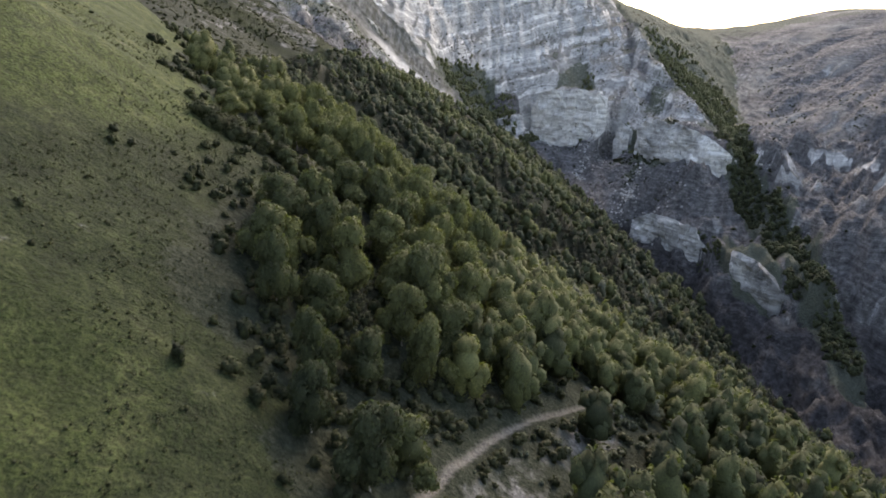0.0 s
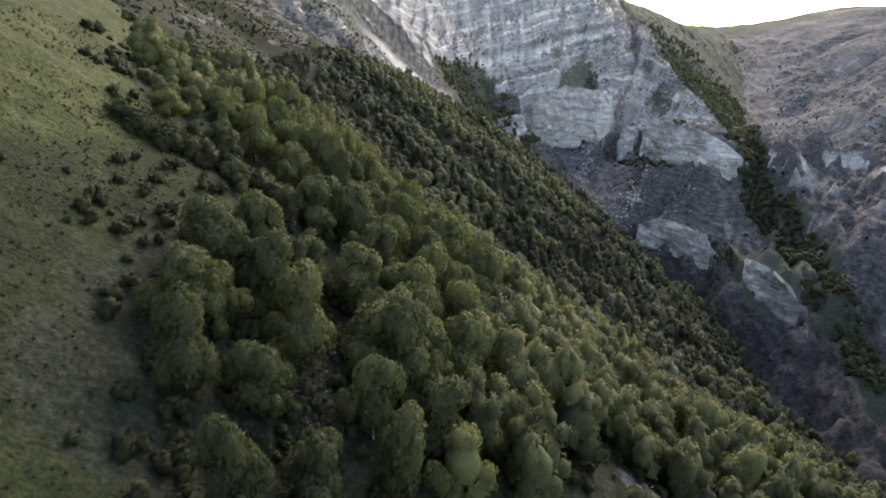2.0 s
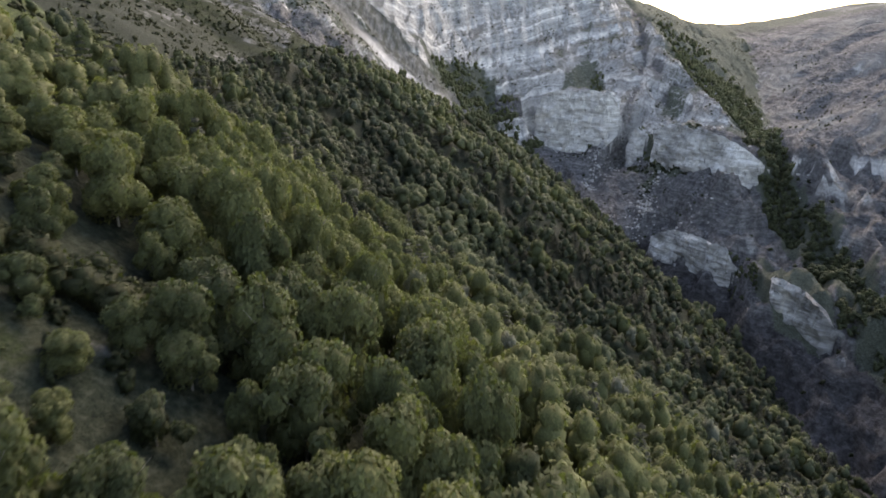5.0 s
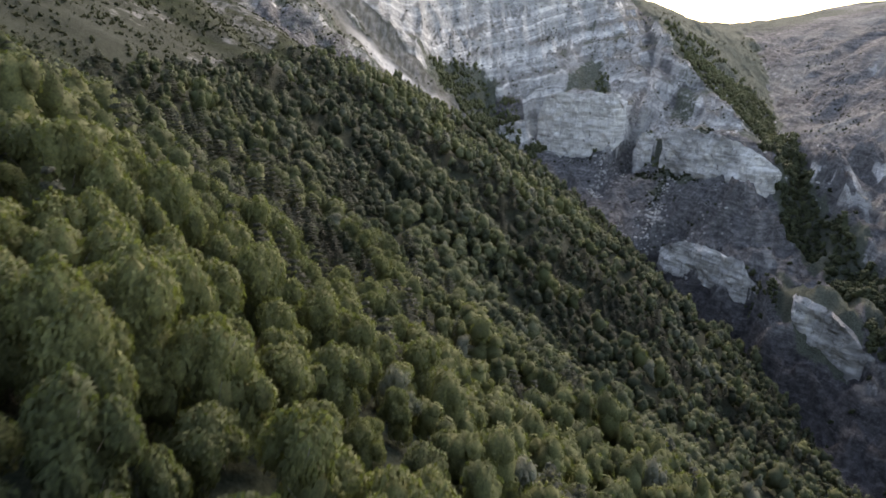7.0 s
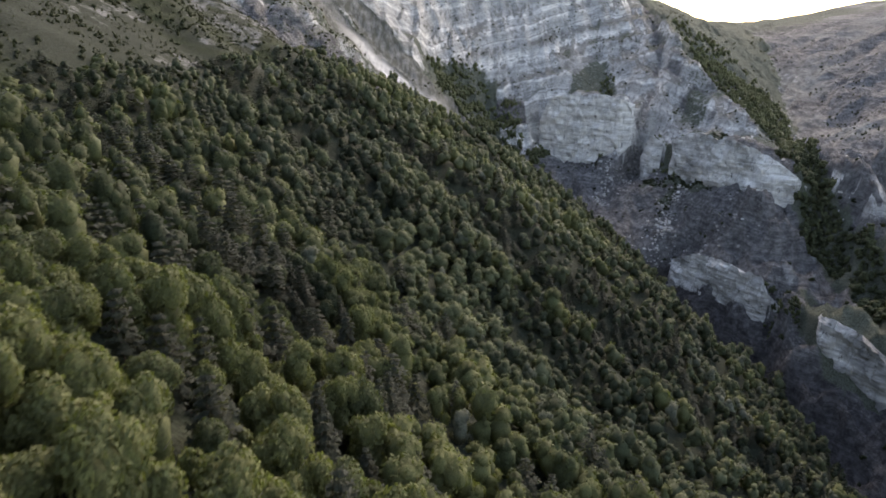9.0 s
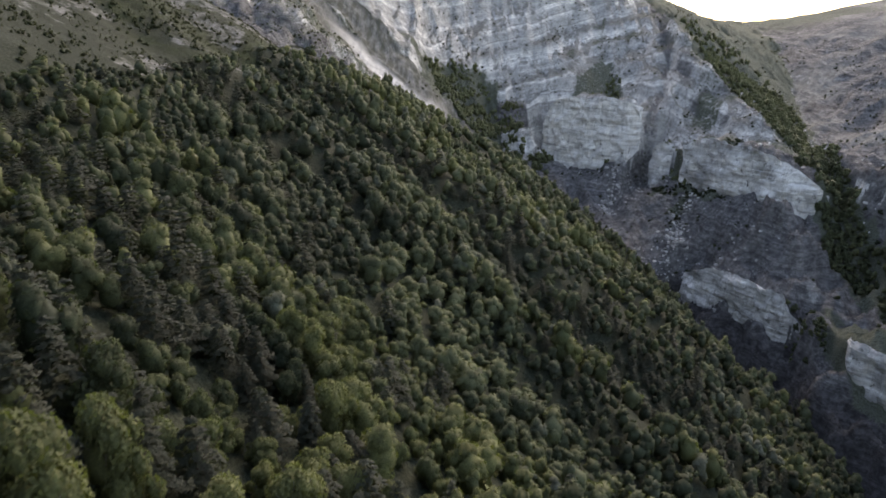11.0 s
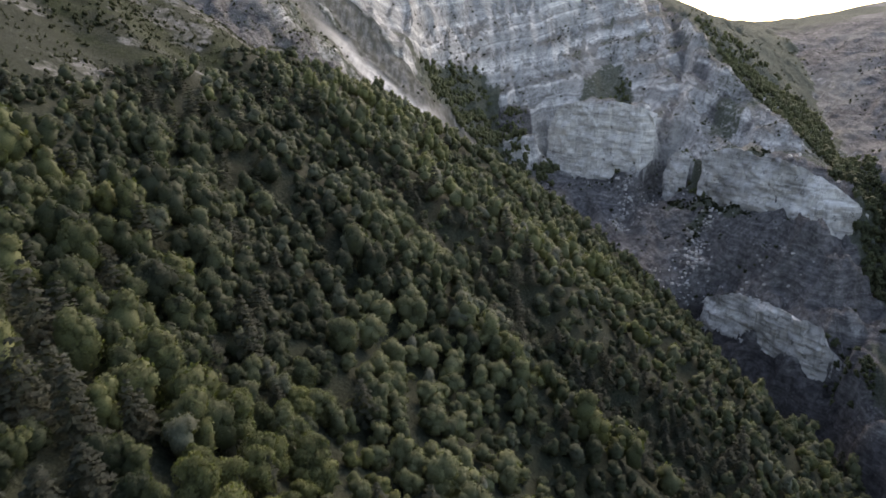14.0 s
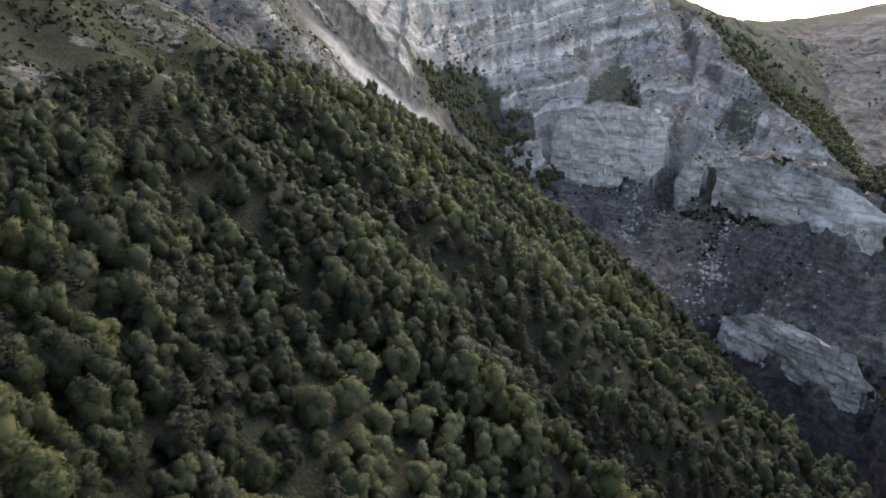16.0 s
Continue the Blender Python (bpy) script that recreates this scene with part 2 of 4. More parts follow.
def attribute(nt, name):
    a = nt.nodes.new("ShaderNodeAttribute")
    a.attribute_name = name
    return a.outputs["Fac"]


def ragged(nt, name, grain, amount=0.9):
    """A mask of the mesh with its soft edge broken up by a noise."""
    v = math_node(nt, "ADD", attribute(nt, name), math_node(nt, "MULTIPLY", math_node(nt, "SUBTRACT", grain, 0.5), amount*2.0))
    return ramp(nt, v, (0.38, (0, 0, 0)), (0.62, (1, 1, 1)))


def bump(nt, bsdf, height_out, strength, distance):
    n = node(nt, "ShaderNodeBump", Strength=strength, Distance=distance)
    nt.links.new(height_out, n.inputs["Height"])
    nt.links.new(n.outputs[0], bsdf.inputs["Normal"])


def ground_material():
    m, nt, b = material("mountain_ground", 0.95)
    pos = nt.nodes.new("ShaderNodeNewGeometry").outputs["Position"]
    big = noise_tex(nt, pos, 0.035, 4)
    mid = noise_tex(nt, pos, 0.22, 5)
    fine = noise_tex(nt, pos, 1.5, 4, 0.65)
    tuft = noise_tex(nt, pos, 0.75, 3, 0.6)
    # turf: rough olive tussocks below, short yellow-green grass above, straw and bare patches in both
    # their step in tone also carries light above the crest, shade below
    rough_turf = ramp(nt, mid, (0.32, (0.011, 0.016, 0.006)), (0.50, (0.018, 0.026, 0.009)), (0.66, (0.037, 0.046, 0.019)))
    short_turf = ramp(nt, mid, (0.32, (0.034, 0.047, 0.014)), (0.50, (0.053, 0.070, 0.021)), (0.68, (0.084, 0.096, 0.036)))
    turf = mix(nt, attribute(nt, "lit_meadow"), rough_turf, short_turf)
    turf = mix(nt, math_node(nt, "MULTIPLY", ramp(nt, big, (0.50, (0, 0, 0)), (0.66, (1, 1, 1))), 0.15), turf, (0.050, 0.068, 0.024))
    turf = mix(nt, math_node(nt, "MULTIPLY", ramp(nt, tuft, (0.40, (1, 1, 1)), (0.52, (0, 0, 0))), 0.55), turf, (0.020, 0.026, 0.011))
    turf = mix(nt, math_node(nt, "MULTIPLY", ramp(nt, fine, (0.56, (0, 0, 0)), (0.66, (1, 1, 1))), 0.18), turf, (0.066, 0.080, 0.038))
    clump = noise_tex(nt, pos, 2.4, 3, 0.7)
    turf = mix(nt, 0.8, turf, ramp(nt, clump, (0.36, (0.45, 0.46, 0.44)), (0.48, (0.95, 0.95, 0.95)), (0.62, (1.45, 1.42, 1.35))), "MULTIPLY")
    # earth, litter and dead grass under the trees and between the shrubs, shade included
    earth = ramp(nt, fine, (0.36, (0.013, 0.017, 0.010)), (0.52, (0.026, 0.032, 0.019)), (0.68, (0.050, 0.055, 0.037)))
    # scree
    scree = ramp(nt, fine, (0.35, (0.085, 0.084, 0.078)), (0.5, (0.160, 0.158, 0.148)), (0.7, (0.28, 0.276, 0.262)))
    flow = noise_tex(nt, pos, 0.30, 4, 0.6, (1.0, 0.25, 0.25))
    scree = mix(nt, ramp(nt, flow, (0.42, (0, 0, 0)), (0.58, (0.9, 0.9, 0.9))), scree, (0.070, 0.074, 0.058))
    # bedded limestone and dark shale
    level = math_node(nt, "ADD", attribute(nt, "level"), math_node(nt, "MULTIPLY", noise_tex(nt, pos, 0.03, 2), 2.5))
    level = math_node(nt, "ADD", level, math_node(nt, "MULTIPLY", mid, 0.45))
    comb = nt.nodes.new("ShaderNodeCombineXYZ")
    nt.links.new(level, comb.inputs[2])
    thick = noise_tex(nt, comb.outputs[0], 0.075, 3, 0.55)
    thin = noise_tex(nt, comb.outputs[0], 0.42, 6, 0.82)
    lime = ramp(nt, thick, (0.38, (0.40, 0.393, 0.374)), (0.46, (0.50, 0.49, 0.467)), (0.515, (0.55, 0.54, 0.513)), (0.545, (0.74, 0.725, 0.686)), (0.64, (0.82, 0.803, 0.762)))
    lime = mix(nt, 0.9, lime, ramp(nt, thin, (0.40, (0.50, 0.49, 0.48)), (0.455, (0.94, 0.94, 0.93)), (0.53, (1.05, 1.05, 1.05)), (0.60, (1.5, 1.48, 1.45))), "MULTIPLY")
    crag = noise_tex(nt, pos, 0.34, 7, 0.72)
    lime = mix(nt, 0.6, lime, ramp(nt, crag, (0.38, (0.55, 0.54, 0.54)), (0.52, (1.05, 1.05, 1.05))), "MULTIPLY")
    drip = noise_tex(nt, pos, 0.16, 5, 0.6, (1.0, 1.0, 0.15))
    lime = mix(nt, 0.15, lime, ramp(nt, drip, (0.40, (0.60, 0.59, 0.58)), (0.54, (1, 1, 1))), "MULTIPLY")
    patch = noise_tex(nt, pos, 0.045, 5, 0.65)
    lime = mix(nt, ramp(nt, patch, (0.48, (0, 0, 0)), (0.58, (0.6, 0.6, 0.6))), lime, (0.31, 0.307, 0.293))
    chip = noise_tex(nt, pos, 1.1, 5, 0.75)
    lime = mix(nt, 0.6, lime, ramp(nt, chip, (0.38, (0.50, 0.49, 0.48)), (0.47, (1, 1, 1)), (0.62, (1.12, 1.12, 1.12))), "MULTIPLY")
    sep = nt.nodes.new("ShaderNodeSeparateXYZ")
    nt.links.new(nt.nodes.new("ShaderNodeNewGeometry").outputs["Normal"], sep.inputs[0])
    ledge = ramp(nt, math_node(nt, "ADD", sep.outputs[2], math_node(nt, "MULTIPLY", mid, 0.4)), (0.92, (0, 0, 0)), (1.02, (0.8, 0.8, 0.8)))
    lime = mix(nt, ledge, lime, ramp(nt, fine, (0.36, (0.12, 0.122, 0.105)), (0.62, (0.25, 0.248, 0.232))))
    rift = noise_tex(nt, pos, 0.075, 5, 0.6, (1.0, 1.0, 0.22))
    crevice = ramp(nt, rift, (0.470, (1, 1, 1)), (0.492, (0.40, 0.39, 0.385)), (0.508, (0.40, 0.39, 0.385)), (0.530, (1, 1, 1)))
    lime = mix(nt, 0.5, lime, crevice, "MULTIPLY")
    shale = ramp(nt, mid, (0.35, (0.112, 0.109, 0.109)), (0.55, (0.184, 0.180, 0.178)), (0.7, (0.272, 0.266, 0.257)))
    debris = ramp(nt, noise_tex(nt, pos, 0.8, 6, 0.75), (0.54, (0, 0, 0)), (0.64, (1, 1, 1)))
    zone = ramp(nt, noise_tex(nt, pos, 0.05, 4, 0.6), (0.46, (0, 0, 0)), (0.60, (1, 1, 1)))
    shale = mix(nt, math_node(nt, "MULTIPLY", debris, math_node(nt, "ADD", math_node(nt, "MULTIPLY", zone, 0.7), 0.1)), shale, (0.43, 0.422, 0.395))
    shale = mix(nt, 0.8, shale, ramp(nt, crag, (0.38, (0.42, 0.40, 0.40)), (0.54, (1, 1, 1))), "MULTIPLY")
    shale = mix(nt, 0.85, shale, ramp(nt, thin, (0.40, (0.58, 0.57, 0.57)), (0.50, (0.98, 0.98, 0.98)), (0.56, (1.25, 1.24, 1.22)), (0.62, (1.8, 1.77, 1.72))), "MULTIPLY")
    # shade of the gorge, put into the rock colour at its lowest levels
    gorge_shade = ramp(nt, math_node(nt, "DIVIDE", attribute(nt, "level"), 100.0), (0.34, (0.52, 0.51, 0.52)), (0.42, (1, 1, 1)))
    rock = mix(nt, 1.0, mix(nt, ragged(nt, "shale", crag, 0.6), lime, shale), gorge_shade, "MULTIPLY")
    # pale tone painted on the ground for dust hanging in the air
    dust_haze = ramp(nt, flow, (0.35, (0.40, 0.388, 0.365)), (0.60, (0.60, 0.580, 0.545)))
    heath = ramp(nt, fine, (0.36, (0.060, 0.066, 0.048)), (0.5, (0.108, 0.120, 0.088)), (0.66, (0.175, 0.182, 0.150)))
    rock = mix(nt, ragged(nt, "heath", crag, 0.9), rock, heath)
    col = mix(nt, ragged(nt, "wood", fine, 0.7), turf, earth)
    col = mix(nt, ragged(nt, "scree", mid, 1.1), col, scree)
    col = mix(nt, ragged(nt, "rock", mid, 0.3), col, rock)
    col = mix(nt, attribute(nt, "dust_haze"), col, dust_haze)
    tread = ramp(nt, fine, (0.3, (0.11, 0.100, 0.086)), (0.7, (0.20, 0.187, 0.166)))
    col = mix(nt, attribute(nt, "trail"), col, tread)
    nt.links.new(col, b.inputs["Base Color"])
    hard = math_node(nt, "ADD", math_node(nt, "MULTIPLY", thin, 1.0), math_node(nt, "MULTIPLY", crag, 2.2))
    relief = math_node(nt, "ADD", math_node(nt, "MULTIPLY", tuft, 0.55), math_node(nt, "MULTIPLY", clump, 0.35))
    relief = math_node(nt, "ADD", relief, math_node(nt, "MULTIPLY", hard, attribute(nt, "rock")))
    bump(nt, b, relief, 0.9, 1.0)
    return m


def limestone_material():
    """Pale bedded limestone with rusty and dark streaks that run down it."""
    m, nt, b = material("pale_limestone", 0.9)
    pos = nt.nodes.new("ShaderNodeNewGeometry").outputs["Position"]
    bed = noise_tex(nt, pos, 0.5, 5, 0.65, (0.08, 0.08, 1.0))
    streak = noise_tex(nt, pos, 0.45, 5, 0.65, (1.0, 1.0, 0.12))
    blot = noise_tex(nt, pos, 0.12, 4)
    col = ramp(nt, bed, (0.34, (0.52, 0.505, 0.475)), (0.43, (0.76, 0.74, 0.70)), (0.60, (0.86, 0.845, 0.81)))
    col = mix(nt, 0.2, col, ramp(nt, streak, (0.36, (0.72, 0.71, 0.69)), (0.56, (1, 1, 1))), "MULTIPLY")
    col = mix(nt, 0.25, col, ramp(nt, blot, (0.36, (0.55, 0.52, 0.46)), (0.60, (1, 1, 1))), "MULTIPLY")
    split = noise_tex(nt, pos, 0.30, 3, 0.5, (1.0, 1.0, 0.05))
    col = mix(nt, 0.45, col, ramp(nt, split, (0.480, (1, 1, 1)), (0.494, (0.45, 0.44, 0.43)), (0.506, (0.45, 0.44, 0.43)), (0.520, (1, 1, 1))), "MULTIPLY")
    lamina = noise_tex(nt, pos, 1.1, 4, 0.7, (0.05, 0.05, 1.0))
    col = mix(nt, 0.4, col, ramp(nt, lamina, (0.40, (0.60, 0.59, 0.58)), (0.48, (1, 1, 1))), "MULTIPLY")
    scab = noise_tex(nt, pos, 0.20, 6, 0.7)
    col = mix(nt, ramp(nt, scab, (0.60, (0, 0, 0)), (0.66, (0.8, 0.8, 0.8))), col, (0.13, 0.125, 0.115))
    tone = nt.nodes.new("ShaderNodeCombineColor")
    for socket in tone.inputs:
        nt.links.new(attribute(nt, "tone"), socket)
    col = mix(nt, 1.0, col, tone.outputs[0], "MULTIPLY")
    nt.links.new(col, b.inputs["Base Color"])
    grain = noise_tex(nt, pos, 1.3, 6, 0.7)
    bump(nt, b, math_node(nt, "ADD", math_node(nt, "ADD", math_node(nt, "MULTIPLY", bed, 0.6), math_node(nt, "MULTIPLY", streak, 0.6)), grain), 0.9, 0.7)
    return m


def foliage_material(name, dark, light, gold):
    """Leaves: darker and lighter trees by the tree's own number, lighter and darker sprays within one."""
    m, nt, b = material(name, 0.7)
    b.inputs["Specular IOR Level"].default_value = 0.19
    sep = nt.nodes.new("ShaderNodeSeparateColor")
    nt.links.new(nt.nodes.new("ShaderNodeObjectInfo").outputs["Color"], sep.inputs[0])
    geo = nt.nodes.new("ShaderNodeNewGeometry")
    tree = math_node(nt, "ADD", attribute(nt, "tint"), math_node(nt, "MULTIPLY", math_node(nt, "LESS_THAN", attribute(nt, "tint"), 0.005), sep.outputs[0]))
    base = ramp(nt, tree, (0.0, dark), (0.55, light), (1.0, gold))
    leaf = ramp(nt, geo.outputs["Random Per Island"], (0.0, (0.72, 0.72, 0.72)), (1.0, (1.30, 1.30, 1.26)))
    spray = noise_tex(nt, geo.outputs["Position"], 3.2, 4, 0.75)
    base = mix(nt, 1.0, base, ramp(nt, spray, (0.36, (0.80, 0.80, 0.80)), (0.50, (0.97, 0.97, 0.97)), (0.64, (1.16, 1.15, 1.12))), "MULTIPLY")
    twig = noise_tex(nt, geo.outputs["Position"], 7.0, 3, 0.7, (1.0, 1.0, 0.45))
    base = mix(nt, 1.0, base, ramp(nt, twig, (0.38, (0.72, 0.72, 0.72)), (0.52, (1.0, 1.0, 1.0)), (0.64, (1.22, 1.2, 1.15))), "MULTIPLY")
    nt.links.new(mix(nt, 1.0, base, leaf, "MULTIPLY"), b.inputs["Base Color"])
    bump(nt, b, math_node(nt, "ADD", spray, math_node(nt, "MULTIPLY", twig, 0.6)), 0.45, 0.2)
    thin = nt.nodes.new("ShaderNodeBsdfTranslucent")
    nt.links.new(mix(nt, 1.0, base, (1.2, 1.45, 0.8), "MULTIPLY"), thin.inputs[0])
    both = node(nt, "ShaderNodeMixShader", Fac=0.30)
    nt.links.new(b.outputs[0], both.inputs[1])
    nt.links.new(thin.outputs[0], both.inputs[2])
    nt.links.new(both.outputs[0], nt.nodes["Material Output"].inputs[0])
    return m


def bark_material(name, pale, dark):
    m, nt, b = material(name, 0.85)
    pos = nt.nodes.new("ShaderNodeTexCoord").outputs["Object"]
    n = noise_tex(nt, pos, 3.0, 5, 0.7, (1, 1, 0.35))
    nt.links.new(ramp(nt, n, (0.35, dark), (0.55, pale)), b.inputs["Base Color"])
    bump(nt, b, n, 0.5, 0.05)
    return m


GROUND = ground_material()
LIMESTONE = limestone_material()
LEAF = foliage_material("broad_leaves", (0.033, 0.044, 0.026), (0.083, 0.096, 0.045), (0.143, 0.151, 0.066))
NEEDLE = foliage_material("needles", (0.031, 0.038, 0.028), (0.044, 0.051, 0.037), (0.060, 0.066, 0.048))
# Another species for the farther wood; its greyed green also stands in for haze.
DARK_LEAF = foliage_material("dark_green_leaves", (0.038, 0.047, 0.029), (0.081, 0.094, 0.053), (0.140, 0.151, 0.082))
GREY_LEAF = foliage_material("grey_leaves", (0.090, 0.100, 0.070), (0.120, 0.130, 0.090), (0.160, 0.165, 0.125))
SHRUB_LEAF = foliage_material("shrub_leaves", (0.024, 0.031, 0.016), (0.040, 0.048, 0.023), (0.062, 0.065, 0.034))
BARK = bark_material("pale_bark", (0.36, 0.34, 0.30), (0.09, 0.08, 0.07))
DARK_BARK = bark_material("dark_bark", (0.13, 0.10, 0.08), (0.05, 0.04, 0.035))


# ---- ground ----
TRAIL_X = (-9, -2, 1, 5, 8.3, 12.6, 19.8, 20.8)
TRAIL_Y = (46, 58, 64.6, 72, 76.7, 82.6, 89.8, 90.6)
EDGE_Y = (40, 52, 62, 66, 72, 80, 98, 108, 117, 130, 155, 212, 262, 307, 341, 371, 425, 457, 500, 564, 614, 660)
EDGE_X = (4, -11, -14, -19, -22, -22, -21, -22, -31, -42, -53, -75, -88, -101, -102, -94, -90, -85, -79, -72, -58, -45)


def trail_distance(x, y):
    return line_distance(x, y, tuple(zip(TRAIL_X, TRAIL_Y)))


def wooded(x, y):
    """Depth in metres behind the edge of the wood on the near flank."""
    return x - np.interp(y, EDGE_Y, EDGE_X) + 4*fbm(x/14, y/14, 91, 2)


def stretch_axis(spans, outer):
    """Grid lines: the given (from, to, step) spans over the view, ever wider ones beyond it."""
    grow = [spans[0][2]]
    while sum(grow) < outer:
        grow.append(grow[-1]*1.3)
    g = np.cumsum(grow)
    lines = np.concatenate([np.arange(a, b - 0.2*c, c) for a, b, c in spans])
    return np.concatenate([lines[0] - g[::-1], lines, lines[-1] + g])


def mesh_object(name, verts, faces, mat, smooth=True, attrs=(), normals=None):
    me = bpy.data.meshes.new(name)
    verts, faces = np.asarray(verts, np.float32), np.asarray(faces, np.int32)
    me.vertices.add(len(verts))
    me.vertices.foreach_set("co", verts.ravel())
    k = faces.shape[1]
    me.loops.add(faces.size)
    me.loops.foreach_set("vertex_index", faces.ravel())
    me.polygons.add(len(faces))
    me.polygons.foreach_set("loop_start", np.arange(len(faces), dtype=np.int32)*k)
    me.polygons.foreach_set("use_smooth", np.full(len(faces), smooth))
    for key, val in attrs:
        me.attributes.new(key, "FLOAT", "POINT").data.foreach_set("value", np.asarray(val, np.float32))
    me.materials.append(mat)
    me.update(calc_edges=True)
    if normals is not None:
        me.normals_split_custom_set_from_vertices(np.asarray(normals, np.float32))
    return me


def build_ground():
    gx = stretch_axis(((-150, -50, 2.2), (-50, -14, 1.5), (-14, 36, 0.55), (36, 330, 1.6), (330, 430, 2.4)), 3200)
    gy = stretch_axis(((20, 42, 1.5), (42, 102, 0.55), (102, 480, 2.4), (480, 800, 1.55), (800, 960, 2.3), (960, 1270, 6.0)), 3200)
    x, y = np.meshgrid(gx, gy)
    z, far = terrain(x, y)
    d = trail_distance(x, y)
    w = wooded(x.ravel(), y.ravel()).reshape(x.shape)
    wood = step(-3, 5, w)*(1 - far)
    zx, zy = np.gradient(z, gx, axis=1), np.gradient(z, gy, axis=0)
    steep = np.hypot(zx, zy)
    for axis, reach in ((1, 3), (0, 1)):
        steep = sum(np.roll(steep, k, axis) for k in range(-reach, reach + 1))/(2*reach + 1)
    n1 = fbm(x.ravel()/40, y.ravel()/40, 101, 3).reshape(x.shape)
    n2 = fbm(x.ravel()/16, y.ravel()/16, 103, 3).reshape(x.shape)
    rock = far
    heath = far*step(0.75, 0.45, steep + 0.2*n2)*0.6*step(540, 620, y)*step(85, 105, z)
    heath = np.maximum(heath, far*step(15, 4, line_distance(x, y, SPUR) + 5*n2)*step(640, 720, y)*0.45)
    heath = np.maximum(heath, far*step(15, 7, line_distance(x, y, WOODED) + 4*n2)*0.9)
    behind = step(600, 650, y)*step(-1, 5, x - np.interp(y, RIDGE_Y, RIDGE_X) + 2*n2)
    across = behind*step(-4, 6, x - np.interp(y, (545, 595, 620, 680, 760, 850, 960, 1200), (241, 257, 270, 293, 317, 347, 383, 440)) + 4*n2)
    heath = heath*(1 - 0.55*across)
    heath = np.maximum(heath, far*behind*(1 - across)*0.95)
    heath = np.maximum(heath, far*across*0.7*step(930, 1150, y)*step(-0.1, 0.4, n1 + step(900, 1150, y)))
    cone = 33*np.clip((838 - y)/52, 0, 1)
    heath = np.maximum(heath, far*step(5, -7, np.abs(x - 143 - 0.28*(y - 785)) - cone + 9*n2)*step(735, 760, y)*0.68)
    for hx, hy, rx, ry, much in ((28, 748, 30, 26, 0.9), (209, 697, 10, 18, 0.62), (181, 668, 5, 7, 1.0)):
        heath = np.maximum(heath, much*far*step(1.25, 0.75, np.hypot((x - hx)/rx, (y - hy)/ry) + 0.3*n2))
    heath = np.maximum(heath, far*step(1.3, 0.8, np.hypot((x - 34)/46, (y - 700)/52) + 0.2*n2)*0.9)
    heath = np.maximum(heath, far*step(50, 18, line_distance(x, y, CHUTE) + 8*n2)*np.where(x < 0, 0.58, 0.55)*step(60, 20, x))
    heath = np.maximum(heath, far*step(15, -15, x + 6*n2)*step(720, 690, y)*(0.40 + 0.25*n1))
    heath = np.maximum(heath, 0.95*far*step(180, 164, z + 5*n2)*step(66, 54, x + 4*n2)*step(-16, -4, x + 4*n2)*step(650, 670, y)*step(810, 790, y))
    heath = np.maximum(heath, 0.9*far*step(1.2, 0.8, np.hypot((x - 209)/13, (y - 452)/38) + 0.2*n2))
    thicket = np.minimum(line_distance(x, y, ((168, 655), (186, 640), (197, 617))), line_distance(x, y, ((186, 640), (170, 632))))
    heath = np.maximum(heath, 0.85*far*step(9, 3, thicket + 5*n2))
    level = z + bed_level(x.ravel(), y.ravel()).reshape(x.shape) + 2.0*n2
    shale = np.maximum(step(55, 62, level)*step(99, 91, level), step(42, 36, level))*(1 - 0.65*step(240, 290, x))
    crags = step(1.2, 0.7, np.hypot((x - 66)/24, (y - 772)/16) + 0.3*n2)
    head = step(690, 760, y)*step(310, 230, x)
    shale = np.clip(shale + 0.8*crags + 0.45*step(0.1, 0.6, n1)*(1 - head) + (0.72 + 0.35*n1)*across + 0.9*step(640, 590, y)  + 0.5*step(7, 2, line_distance(x, y, RAVINE) + 3*n2) + 0.28*head*step(1.5, 0.85, steep + 0.25*n2), 0, 1)
    shale = shale*(1 - 0.9*step(245, 258, x)*step(620, 600, y)*step(88, 96, z)*step(118, 108, z)*step(-0.15, 0.25, n2))
    shale = np.maximum(shale, step(196, 206, x)*step(785, 745, y)*step(600, 640, y)*step(118, 128, z)*(0.20 + 0.6*n2))
    # The upper ravine's shadow, put into the rock as dark shale.
    shale = np.maximum(shale, 0.7*step(7, 1, line_distance(x, y, RAVINE) + 3*n2)*step(755, 790, y))
    shale = shale*(1 - 0.5*step(560, 520, y)*step(0.55, 0.85, n2 + 0.4*n1))
    chute = far*step(22, 12, chute_distance(x, y) + 4*n2)
    # Where the airborne plume over the chute is painted onto the slope.
    dust_haze = far*step(14, 4, line_distance(x, y, CHUTE) + 3*n2)*step(-78, -42, x)*step(14, -4, x)
    upper = (1 - far)*(1 - wood)*step(330, 430, y + 20*n1)
    scree = upper*step(-0.1, 0.6, n2 + 0.003*(y - 470))*0.6
    scree = np.maximum(scree, (1 - far)*step(1.0, 3.0, d)*step(12, 5, d)*step(-3, 3, x - np.interp(y, TRAIL_Y, TRAIL_X))*0.5)
    scree = np.maximum(scree, (1 - far)*step(340, 400, y)*step(-16, -6, w)*step(3, -2, w)*0.6*step(0.0, 0.45, n2 + 0.4*n1))
    scree = np.maximum(scree, chute)
    slope = far*across*0.12*step(-0.2, 0.5, n1)
    scree = np.maximum(scree, slope)
    rock = rock*(1 - chute)*(1 - 0.15*across)
